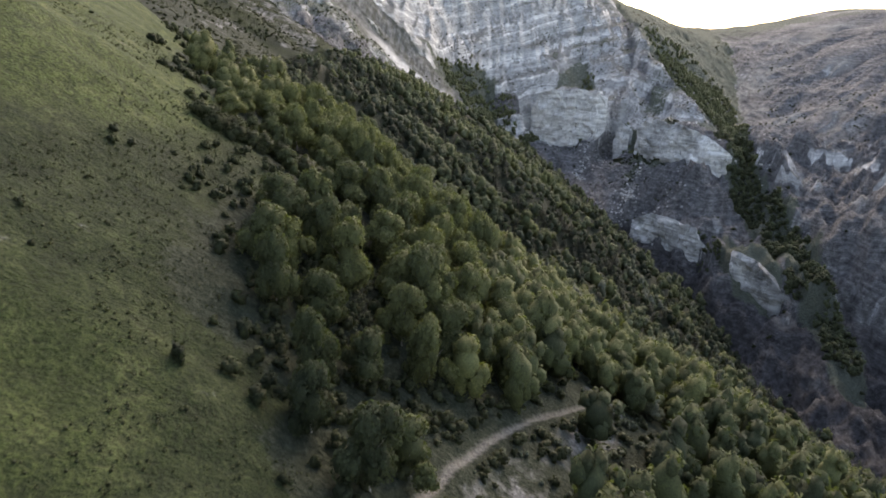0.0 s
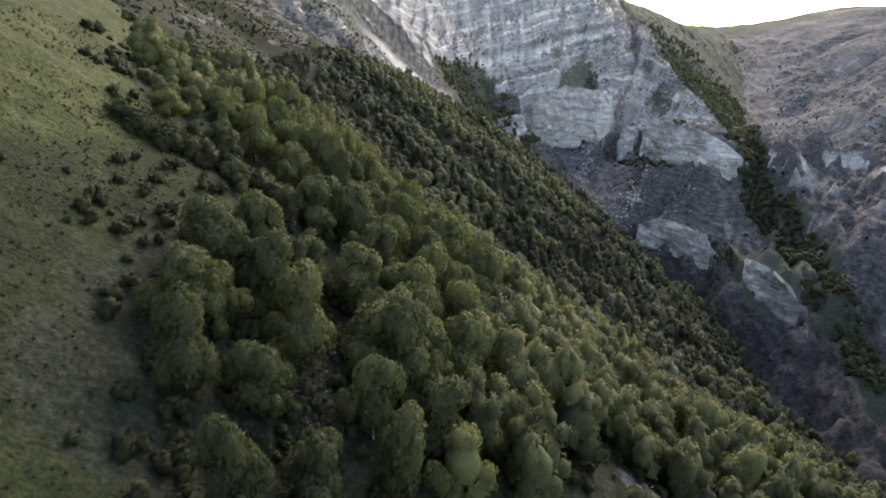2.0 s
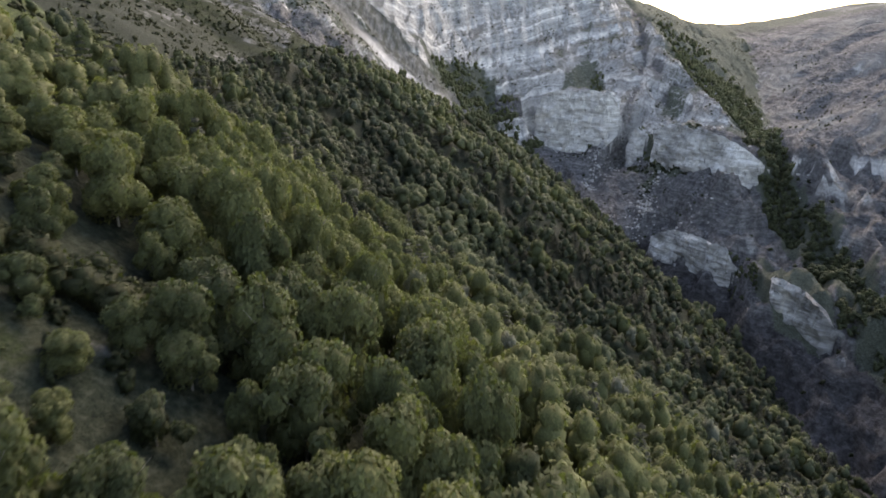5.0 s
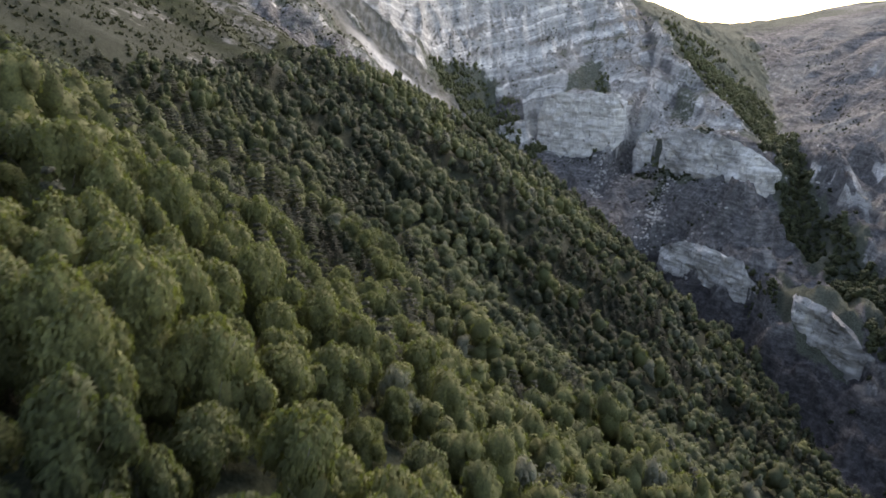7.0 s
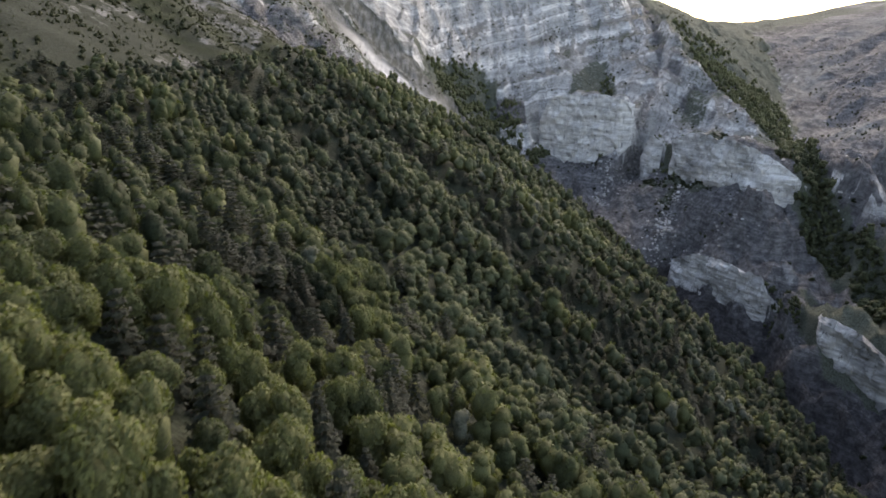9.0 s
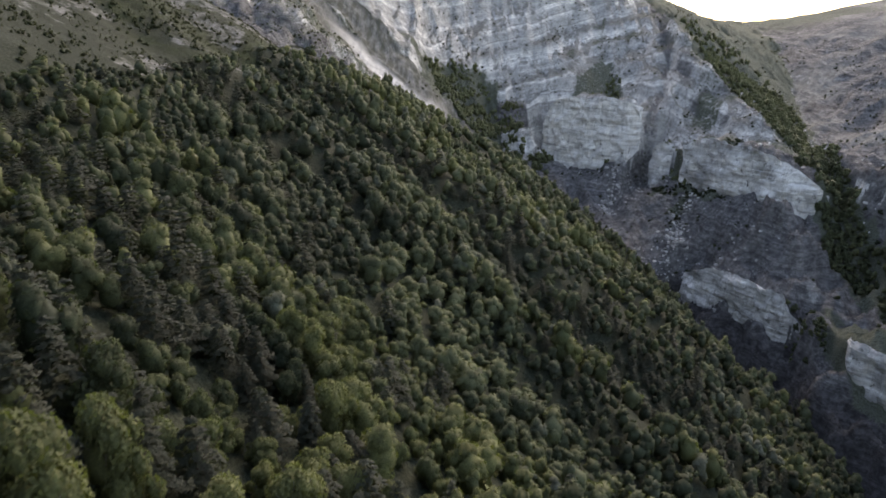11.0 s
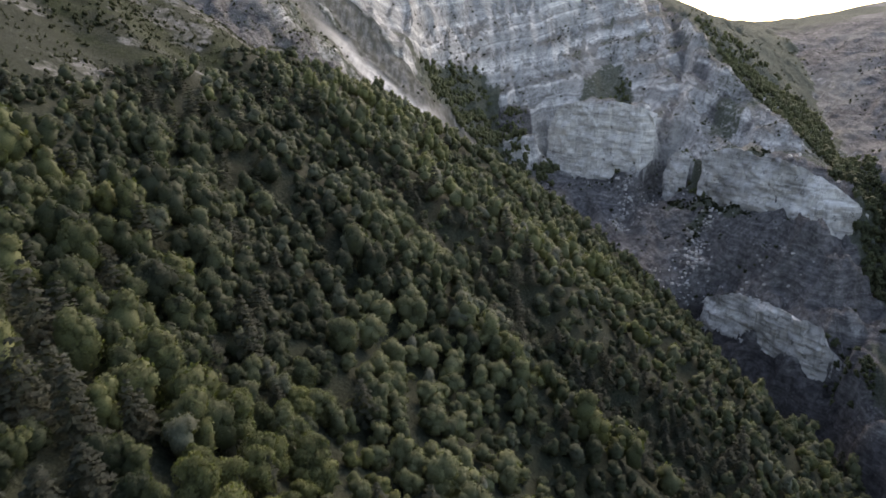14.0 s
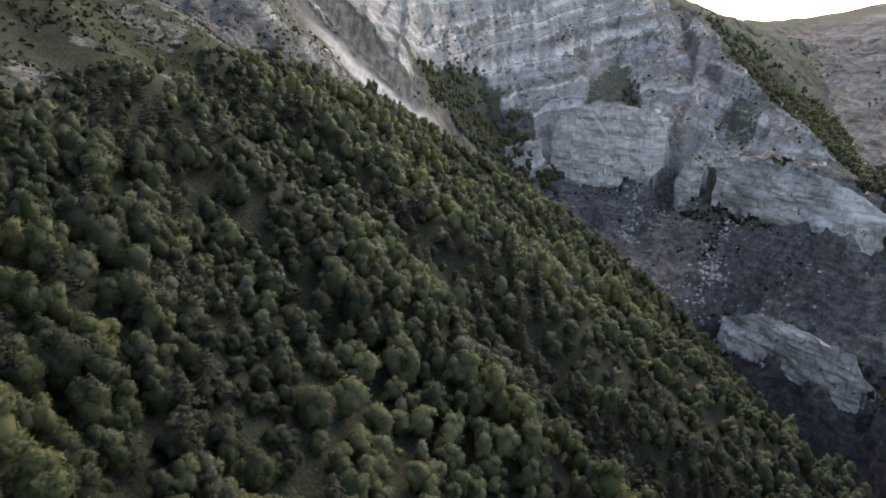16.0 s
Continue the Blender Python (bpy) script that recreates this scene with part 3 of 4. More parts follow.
    # Shadowed strip along the wood's edge, coloured with the dark earth.
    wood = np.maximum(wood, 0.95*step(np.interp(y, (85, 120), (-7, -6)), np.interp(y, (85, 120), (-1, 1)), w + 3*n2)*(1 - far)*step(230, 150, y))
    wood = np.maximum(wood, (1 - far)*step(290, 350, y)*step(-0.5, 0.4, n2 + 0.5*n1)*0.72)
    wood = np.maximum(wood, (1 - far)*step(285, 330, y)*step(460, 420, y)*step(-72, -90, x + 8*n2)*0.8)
    trail = step(0.44, 0.16, d + 0.10*n2)
    z = z - 0.2*trail
    nx, ny = len(gx), len(gy)
    i = (np.arange(ny - 1)[:, None]*nx + np.arange(nx - 1)[None]).ravel()
    faces = np.stack([i, i + 1, i + nx + 1, i + nx], 1)
    verts = np.stack([x, y, z], -1).reshape(-1, 3)
    # The meadow mask follows the crest line where the turf catches more light.
    me = mesh_object("ground", verts, faces, GROUND, True,
                     [(k, v.ravel()) for k, v in (("lit_meadow", np.maximum(step(-7, 3, z - np.interp(y, (60, 88, 97, 105, 115, 150), (199, 194, 191, 188.5, 186, 183)) + 2.0*n2)*step(310, 220, y), 0.5*step(64, 50, y + 3*n2)*step(-19, -26, x))), ("level", level), ("dust_haze", dust_haze), ("rock", rock), ("heath", heath), ("shale", shale), ("wood", wood), ("scree", scree), ("trail", trail))])
    return tagged(new("ground", me), "steep mountainside of olive turf, scree and bedded grey limestone cliffs", "mountainside", kind="structure")


build_ground()


def rock_wall(stations, seed, tone):
    """A wall of bare rock: blocks set off by cracks and bedding, a ragged top edge and a ledge that runs back into the slope."""
    w = np.array(stations, float)
    run = np.concatenate([[0], np.cumsum(np.hypot(np.diff(w[:, 0]), np.diff(w[:, 1])))])
    s = np.arange(0, run[-1] + 0.3, 0.6)
    cx, cy, foot, top = (np.interp(s, run, w[:, k]) for k in range(4))
    wander = fbm(s/22, s*0 + seed, 201, 3)
    tx, ty = np.gradient(cx), np.gradient(cy)
    n = np.hypot(tx, ty)
    ox, oy = ty/n, -tx/n
    cell = np.floor(s/2.4 + 0.8*vnoise(s/5, s*0, seed + 3))
    edge = top + 2.2*fbm(s/19, s*0 + 9, seed, 3)
    top = edge + 0.5*lattice(cell, cell*0, seed)
    foot = foot - 7
    taper = np.minimum(1, np.minimum(s, s[-1] - s)/9)
    rows = 56
    h = np.linspace(0, 1, rows)[:, None]
    z = foot + h*(top - foot)
    ss = np.broadcast_to(s, z.shape)
    block = lattice(np.floor(ss/3.1 + 0.5*np.floor(z/5.2)), np.floor(z/5.2), seed + 5)
    crack = np.exp(-(np.abs((ss/11 + 0.9*vnoise(ss/13, z/25, seed + 7)) % 1 - 0.5)*11/0.6)**2)
    out = 2.6*taper - 6*(1 - taper)**2 + 1.4*wander + 1.5*fbm(ss/9, z/7, seed + 11, 3) + 0.5*block - 0.7*crack - 1.0*h**4 + 0.30*vnoise(ss*0.05, z/1.3, seed + 13)
    back = np.array([2.2, 6.0])[:, None]
    x = np.concatenate([cx + out*ox, cx - back*ox])
    y = np.concatenate([cy + out*oy, cy - back*oy])
    z = np.concatenate([z, edge + np.array([-2.0, -9.0])[:, None]])
    r, c = z.shape
    i = (np.arange(r - 1)[:, None]*c + np.arange(c - 1)[None]).ravel()
    me = mesh_object("rock_wall", np.stack([x, y, z], -1).reshape(-1, 3), np.stack([i, i + 1, i + c + 1, i + c], 1), LIMESTONE, False,
                     [("tone", np.clip(tone + 0.10 + 0.34*fbm(np.tile(s, r)/17, z.ravel()/9, seed + 17, 4), 0.3, 1.0))])
    return tagged(new("rock_wall", me), "pale cracked limestone wall standing out of the mountainside", "cliff", kind="structure")


for k, wall in enumerate(WALLS):
    rock_wall(wall, 300 + 40*k, (1.06, 0.72, 0.54, 0.64, 0.72)[k])


# ---- trees ----
def leaf_sprays(centres, outward, size, rng, hang=0.0, slim=1.0, loose=0.5, soft=0.75):
    """A three-cornered spray of leaves at each centre, turned roughly outward. hang: how far the sprays point down.
    The light falls on the sprays of one lobe as on a soft round mass: their normals lean to the lobe's own."""
    out = outward/np.linalg.norm(outward, axis=1, keepdims=True)
    n = out + rng.normal(size=out.shape)*loose
    n /= np.linalg.norm(n, axis=1, keepdims=True)
    n *= np.where(np.sum(n*out, axis=1, keepdims=True) < 0, -1, 1)
    a = np.cross(n, rng.normal(size=n.shape))
    a /= np.linalg.norm(a, axis=1, keepdims=True)
    a = a*(1 - hang) + hang*(np.array([0, 0, -1.0]) + n*n[:, 2:3])*1.3
    a /= np.linalg.norm(a, axis=1, keepdims=True)
    b = np.cross(n, a)
    s = size*rng.uniform(0.6, 1.35, (len(n), 1))
    a, b = a*s*(1 + 0.4*hang), b*s*rng.uniform(0.55, 0.85, (len(n), 1))*slim
    v = np.stack([centres - a*0.7 + b, centres - a*0.5 - b, centres + a], 1).reshape(-1, 3)
    shade = out*soft + n*(1 - soft)
    shade /= np.linalg.norm(shade, axis=1, keepdims=True)
    return v, np.arange(len(v)).reshape(-1, 3), np.repeat(shade, 3, axis=0)


def cube_ball(n=2):
    """A rounded box of quads, as a core for a lobe of leaves."""
    g = np.linspace(-1, 1, n + 1)
    vs, fs = [], []
    for axis in range(3):
        for sign in (-1, 1):
            for a in range(n):
                for b in range(n):
                    q = []
                    for da, db in ((0, 0), (1, 0), (1, 1), (0, 1)):
                        p = [0, 0, 0]
                        p[axis], p[(axis + 1) % 3], p[(axis + 2) % 3] = sign, g[a + da], g[b + db]
                        q.append(p)
                    fs.append([len(vs) + k for k in ((0, 1, 2, 3) if sign > 0 else (3, 2, 1, 0))])
                    vs.extend(q)
    v, back = np.unique(np.round(np.array(vs, float), 6), axis=0, return_inverse=True)
    q = back.ravel()[np.array(fs)]
    return v/np.linalg.norm(v, axis=1, keepdims=True), np.concatenate([q[:, [0, 1, 2]], q[:, [0, 2, 3]]])


def ico_ball():
    """Twenty faces, as a core for a lobe of leaves on trees far off."""
    bm = bmesh.new()
    bmesh.ops.create_icosphere(bm, subdivisions=1, radius=1.0)
    v = np.array([w.co[:] for w in bm.verts])
    f = np.array([[w.index for w in g.verts] for g in bm.faces])
    bm.free()
    return v, f


BALL, BOX, ICO = cube_ball(), cube_ball(1), ico_ball()


def broad_crown(tall, wide, sprays, size, rng, boughs=6, each=5, droop=0.0, low=0.30, ball=None, hang=0.0, core=0.92, dome=0.9, loose=0.5, soft=0.55, heart=0.66):
    """Crown of a broad-leaved tree: a few uneven boughs, each a cluster of rounded lobes, covered with small sprays of leaves."""
    c, r = [], []
    for k in range(boughs):
        if k == 0:
            at, big = np.array([0, 0, tall*0.77]), wide*0.54
        elif k == 1:
            at, big = np.array([0, 0, tall*(low + 0.18)]), wide*0.66
        else:
            u = rng.uniform(0, 1)
            a = k*2.4 + rng.uniform(-0.6, 0.6)
            off = wide*math.sqrt(max(0.1, 1 - ((u - 0.25)/0.85)**2))*rng.uniform(0.40, 0.72)
            at, big = np.array([off*math.cos(a), off*math.sin(a), tall*(low + 0.04 + (0.78 - low)*u)]), wide*rng.uniform(0.36, 0.52)
        for j in range(each):
            d = rng.normal(size=3)
            d[2] = abs(d[2])*0.9 if j else 1.2
            d /= np.linalg.norm(d)
            c.append(at + d*big*rng.uniform(0.45, 0.68)*np.array([1, 1, 1.25]))
            r.append(big*rng.uniform(0.44, 0.66))
    c, r = np.array(c), np.array(r)
    fill = min(1.5, max(1.0, 1.04*wide/float(np.percentile(np.hypot(c[:, 0], c[:, 1]) + r, 80))))
    c[:, :2] *= fill
    r *= fill
    c[:, 2] *= min(1.0, tall/float(np.max(c[:, 2] + r)))
    flat = np.array([1, 1, 1.3])
    pick = rng.choice(len(r), sprays*2, p=r**2/np.sum(r**2))
    d = rng.normal(size=(sprays*2, 3))
    d[:, 2] += 0.35
    d /= np.linalg.norm(d, axis=1, keepdims=True)
    p = c[pick] + d*(r[pick]*rng.uniform(0.90, 1.14, sprays*2))[:, None]*flat
    gap = np.min(np.linalg.norm((p[:, None] - c[None])/flat, axis=2)/r[None], axis=1)
    keep = np.argsort(-gap + rng.uniform(0, 0.10, len(gap)))[:sprays]
    p, d = p[keep], d[keep]
    whole = (p - np.array([0, 0, tall*0.55]))/np.array([wide, wide, tall*0.5])
    v, f, n = leaf_sprays(p, d + dome*whole, size, rng, hang, 1.0, loose, soft)
    bv, bf = ball or BALL
    for k in range(len(r)):
        f = np.concatenate([f, bf + len(v)])
        v = np.concatenate([v, c[k] + bv*(r[k]*(core + 0.10*rng.uniform(-1, 1, (len(bv), 1))))*flat])
        n = np.concatenate([n, bv + 0.55*dome*(c[k] - np.array([0, 0, tall*0.55]))/np.array([wide, wide, tall*0.5])])
    f = np.concatenate([f, bf + len(v)])
    v = np.concatenate([v, bv*np.array([wide, wide, tall*0.5])*heart*(1 + 0.12*rng.uniform(-1, 1, (len(bv), 1))) + np.array([0, 0, tall*0.54])])
    n = np.concatenate([n, bv])
    v[:, 2] -= droop*np.hypot(v[:, 0], v[:, 1])
    return v, f, n/np.linalg.norm(n, axis=1, keepdims=True)


def needle_crown(tall, wide, quads, size, rng):
    """Crown of a conifer: flat tiers of branches, one above the other, that narrow to the tip."""
    tiers = 9
    u = rng.beta(1.0, 1.5, quads)
    k = np.floor(u*tiers)
    tier = (k + rng.uniform(0, 0.28, quads))/tiers
    arm = np.floor(rng.uniform(0, 6, quads))
    ang = arm*1.0472 + k*0.63 + rng.normal(0, 0.16, quads)
    reach = wide*(1 - tier)**0.8*(1 + 0.28*np.sin(arm*2.3 + k*1.7))
    r = reach*np.sqrt(rng.uniform(0.03, 1.0, quads))
    p = np.stack([r*np.cos(ang), r*np.sin(ang), tall*(0.12 + 0.88*tier) - 0.16*r + 0.10*r*r/wide], 1)
    d = np.stack([np.cos(ang)*0.45, np.sin(ang)*0.45, np.full(quads, 0.9)], 1)
    return leaf_sprays(p, d, size*1.25, rng, 0.0, 0.6, 0.30, 0.45)


def trunk_mesh(tall, radius, rng, limbs=6, sides=7):
    """Tapered, slightly bent trunk with limbs that rise into the crown."""
    verts, faces = [], []

    def tube(points, radii):
        base = len(verts)
        for p, r in zip(points, radii):
            for s in range(sides):
                a = 6.2832*s/sides
                verts.append((p[0] + r*math.cos(a), p[1] + r*math.sin(a), p[2]))
        for k in range(len(points) - 1):
            for s in range(sides):
                q = base + k*sides
                faces.append((q + s, q + (s + 1) % sides, q + sides + (s + 1) % sides, q + sides + s))

    bend = rng.normal(size=2)*0.04*tall
    line = [(bend[0]*u*u, bend[1]*u*u, -0.6 + u*(tall*0.9 + 0.6)) for u in (0, 0.12, 0.35, 0.65, 1)]
    tube(line, [radius*1.5, radius, radius*0.8, radius*0.5, radius*0.12])
    for k in range(limbs):
        z = tall*(0.30 + 0.45*k/limbs)
        a = k*2.4 + rng.uniform(-0.4, 0.4)
        n = tall*rng.uniform(0.18, 0.28)
        q = (bend[0]*(z/tall)**2, bend[1]*(z/tall)**2)
        tube([(q[0], q[1], z), (q[0] + n*0.5*math.cos(a), q[1] + n*0.5*math.sin(a), z + n*0.4), (q[0] + n*math.cos(a), q[1] + n*math.sin(a), z + n)],
             [radius*0.4, radius*0.25, radius*0.06])
    return verts, faces


# Trees that stand by themselves or in small groups at the near edge of the wood.
SINGLES = ((-3.3, 60.2), (-12.4, 57.7), (-8.5, 70.3), (-13.2, 65.6), (-18.8, 73.6), (-13.9, 76.1), (-6.7, 54.6), (-19.7, 89.5), (-22.0, 91.5), (-17.5, 93.5), (-15.5, 88.5), (10.2, 82.6), (-1.6, 76.0), (3.0, 79.5),
           (7.9, 91.7), (26.1, 99.5), (-18.6, 82.3), (-12.0, 84.8), (-5.2, 80.5), (-3.0, 85.0), (5.5, 86.5), (-21.0, 80.5), (1.0, 83.0), (-5.8, 88.5), (11.5, 88.0))


# Pale trees that stand out of the green.
PALE = ((33.4, 99.2, 4.6, 2.3), (25.8, 250.0, 7.5, 2.6), (15.6, 310.9, 6.0, 2.1), (-19.6, 308.0, 7.0, 2.6), (-15.4, 305.7, 6.0, 2.2), (13.9, 375.0, 9.0, 3.6), (17.5, 379.0, 8.0, 3.3), (40.9, 358.2, 6.0, 2.4), (-33.4, 353.4, 6.0, 2.2), (-34.3, 307.7, 6.0, 2.4))


def brake(x, y):
    """A thicket of low dark shrubs at the upper edge of the wood."""
    return line_distance(x, y, ((-37, 113), (-30, 114.5), (-22, 117), (-15, 121))) + 1.2*fbm(x/6, y/6, 161, 2) < 3.0


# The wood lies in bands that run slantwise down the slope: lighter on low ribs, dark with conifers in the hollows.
# Their tint also holds the top light on ribs and the hollows' shade.
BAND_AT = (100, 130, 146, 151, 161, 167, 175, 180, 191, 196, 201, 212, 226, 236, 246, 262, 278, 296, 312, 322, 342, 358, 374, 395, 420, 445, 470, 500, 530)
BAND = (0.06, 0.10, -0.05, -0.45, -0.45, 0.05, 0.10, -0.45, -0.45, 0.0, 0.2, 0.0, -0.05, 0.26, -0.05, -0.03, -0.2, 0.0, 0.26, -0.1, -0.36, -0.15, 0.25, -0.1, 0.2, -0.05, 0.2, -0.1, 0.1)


def crown_row(x, y):
    """Rows of large crowns and hollows of small ones that run down the slope, about -1 to 1."""
    return np.clip(1.9*fbm((0.6*x + 0.8*y)/13 + 0.4*fbm(x/20, y/20, 181, 2), (0.8*x - 0.6*y)/34, 183, 3), -1, 1)


def plan_wood():
    """Places of all trees on the near flank: x, y, height, crown radius, kind, tint."""
    rng = np.random.default_rng(7)
    xs, ys = [], []
    for y0, y1, step_m in ((48, 250, 4.5), (250, 400, 4.2), (400, 680, 5.0)):
        gx, gy = np.meshgrid(np.arange(-118, 200, step_m), np.arange(y0, y1, step_m))
        xs.append((gx + rng.uniform(-0.46, 0.46, gx.shape)*step_m).ravel())
        ys.append((gy + rng.uniform(-0.46, 0.46, gy.shape)*step_m).ravel())
    x, y = np.concatenate(xs), np.concatenate(ys)
    w = wooded(x, y)
    far = terrain(x, y)[1]
    grove = fbm(x/38, y/38, 131, 3)
    glade = (np.hypot((x - 65)/9, (y - 343)/9) < 1) | (np.hypot((x - 34)/5, (y - 268)/6) < 1) | (np.hypot((x + 10)/3, (y - 86)/9) < 1)
    keep = (w > 0) & (far < 0.5) & ~glade & (y < np.interp(x, BRINK_X, BRINK_Y) + 26)
    chance = np.where((y < 125) & (w < 8), 0.9 + 0.4*grove, 1.0)
    keep &= ~((y < 86) & (x < 14))
    keep &= rng.uniform(0, 1, x.shape) < chance*(1 - 0.45*step(0.15, 0.45, crown_row(x, y))*step(170, 220, y))
    keep &= ~brake(x, y)
    d = trail_distance(x, y)
    keep &= d > 3.0
    side = x - np.interp(y, TRAIL_Y, TRAIL_X)
    keep &= ~((y < 97) & (side > 0) & (d < 13) & (rng.uniform(0, 1, x.shape) < 0.93))
    x, y, w, grove = x[keep], y[keep], w[keep], grove[keep]
    sx, sy = np.array(SINGLES, float).T
    x, y, w, grove = np.concatenate([x, sx]), np.concatenate([y, sy]), np.concatenate([w, sx*0 + 12]), np.concatenate([grove, sx*0 + 0.2])
    n = len(x)
    big = rng.uniform(0, 1, n) < 0.20
    tall = np.where(big, rng.uniform(9.5, 12.5, n), rng.uniform(6.0, 9.4, n))*(1 + 0.25*np.clip(grove, -1, 1))
    tall *= np.where(y < 100, np.interp(w, (0, 10), (0.72, 1.0)), np.interp(w, (0, 10, 30), (0.42, 0.58, 1.0)))
    tall *= np.interp(y, (200, 300, 400, 480), (1.0, 0.74, 0.78, 0.90))
    wide = np.clip(tall*rng.uniform(0.28, 0.40, n), 1.7, 4.4)*np.interp(y, (160, 230, 300, 400, 440), (1.0, 1.08, 1.14, 1.20, 1.38))*rng.uniform(0.82, 1.14, n)*np.interp(y, (95, 140), (1.05, 1.04))*(1 + 0.14*step(8, 20, x)*step(230, 190, y))
    lone = np.arange(n) >= n - len(sx)
    tall, wide = np.where(lone, rng.uniform(6.5, 9.5, n), tall), np.where(lone, rng.uniform(2.1, 3.2, n), wide)
    tall[n - len(sx)], wide[n - len(sx)] = 6.6, 3.1
    tall, wide = np.where(y > 95, np.minimum(tall, 8.4 + 0.45*(tall - 8.4)), tall), np.minimum(wide, 3.3)
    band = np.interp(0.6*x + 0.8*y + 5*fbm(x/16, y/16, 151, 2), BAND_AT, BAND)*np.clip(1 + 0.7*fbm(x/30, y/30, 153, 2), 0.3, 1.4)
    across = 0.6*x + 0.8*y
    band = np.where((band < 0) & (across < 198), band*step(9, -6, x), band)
    clump = fbm(x/8, y/8, 173, 2)
    belt = step(132, 141, across)*step(200, 190, across - 14*step(-10, -20, x))*step(12, -2, x)*np.where(clump > 0.15, 0.60, 0.04)
    belt = np.maximum(belt, step(330, 340, across)*step(378, 366, across)*step(10, 25, x)*np.where(clump > 0.10, 0.60, 0.05))
    belt = np.maximum(belt, step(276, 284, across)*step(306, 298, across)*step(-36, -44, x)*np.where(clump > 0.05, 0.6, 0.05))
    hollow = step(-0.25, -0.6, crown_row(x, y))*step(140, 170, y)*step(270, 250, across)
    kind = np.where(rng.uniform(0, 1, n) < np.maximum(belt, np.maximum(0.35*step(-0.16, -0.32, band), 0.30*hollow*step(-0.05, 0.2, clump))) + 0.01, 1, 0)
    band = np.where((across < 200) & (kind == 0), np.maximum(band, 0.05), band)
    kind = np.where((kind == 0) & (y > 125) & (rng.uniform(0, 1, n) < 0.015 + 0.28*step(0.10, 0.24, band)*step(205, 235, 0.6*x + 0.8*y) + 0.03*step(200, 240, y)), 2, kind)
    tall *= 1 + 0.35*np.clip(band, -0.3, 0.3)
    kind = np.where((kind == 0) & (across + 10*clump > 228 + 26*step(-46, -58, x)) & (band < 0.14), 3, kind)
    kind = np.where(lone, 0, kind)
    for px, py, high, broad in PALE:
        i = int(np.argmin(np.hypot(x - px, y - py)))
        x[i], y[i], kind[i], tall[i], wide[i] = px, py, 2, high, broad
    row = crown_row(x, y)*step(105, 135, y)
    tall *= np.where(kind == 1, 1.22, 1 + 0.30*row)
    wide *= np.where(kind == 1, 1.05, np.where(kind == 2, 1.0, 1 + np.where(row > 0, 0.42, 0.24)*row))
    wide = np.minimum(wide, np.interp(y, (100, 130, 190, 260), (3.3, 2.85, 3.1, 4.2)))
    # Regional terms paint in shade near the left edge and haze farther off.
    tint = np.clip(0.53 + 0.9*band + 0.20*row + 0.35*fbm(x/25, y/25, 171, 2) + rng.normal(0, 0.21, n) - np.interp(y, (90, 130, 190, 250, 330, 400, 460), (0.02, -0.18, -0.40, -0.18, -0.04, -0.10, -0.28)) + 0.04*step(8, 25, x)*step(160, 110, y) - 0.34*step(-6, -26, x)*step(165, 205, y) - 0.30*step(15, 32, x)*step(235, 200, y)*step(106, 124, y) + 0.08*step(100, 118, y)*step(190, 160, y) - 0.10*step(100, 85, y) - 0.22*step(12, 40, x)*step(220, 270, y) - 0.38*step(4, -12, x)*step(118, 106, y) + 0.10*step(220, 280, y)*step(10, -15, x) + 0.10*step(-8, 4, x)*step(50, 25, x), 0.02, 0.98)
    return x, y, tall, wide, kind, tint


def join_crowns(name, label, spots, makers, mat, category):
    """One mesh of many crowns, each a turned and scaled copy of a pattern."""
    rng = np.random.default_rng(len(name))
    vs, fs, ts, ns, base = [], [], [], [], 0
    for x, y, z, tall, wide, tint in spots:
        v, f, n = makers[rng.integers(len(makers))]
        a = rng.uniform(0, 6.283)
        c, s = math.cos(a), math.sin(a)
        q = np.stack([(v[:, 0]*c - v[:, 1]*s)*wide + x, (v[:, 0]*s + v[:, 1]*c)*wide + y, v[:, 2]*tall + z], 1)
        vs.append(q)
        ns.append(np.stack([n[:, 0]*c - n[:, 1]*s, n[:, 0]*s + n[:, 1]*c, n[:, 2]], 1))
        fs.append(f + base)
        ts.append(np.full(len(v), tint))
        base += len(v)
    me = mesh_object(name, np.concatenate(vs), np.concatenate(fs), mat, True, [("tint", np.concatenate(ts))], np.concatenate(ns))
    return tagged(new(name, me), label, category, kind="stuff")


def unit(vf, tall, wide):
    return vf[0] / np.array([wide, wide, tall]), vf[1], vf[2]


def part(name, me, parent, label=""):
    ob = new(name, me)
    ob.parent = parent
    return tagged(ob, label)


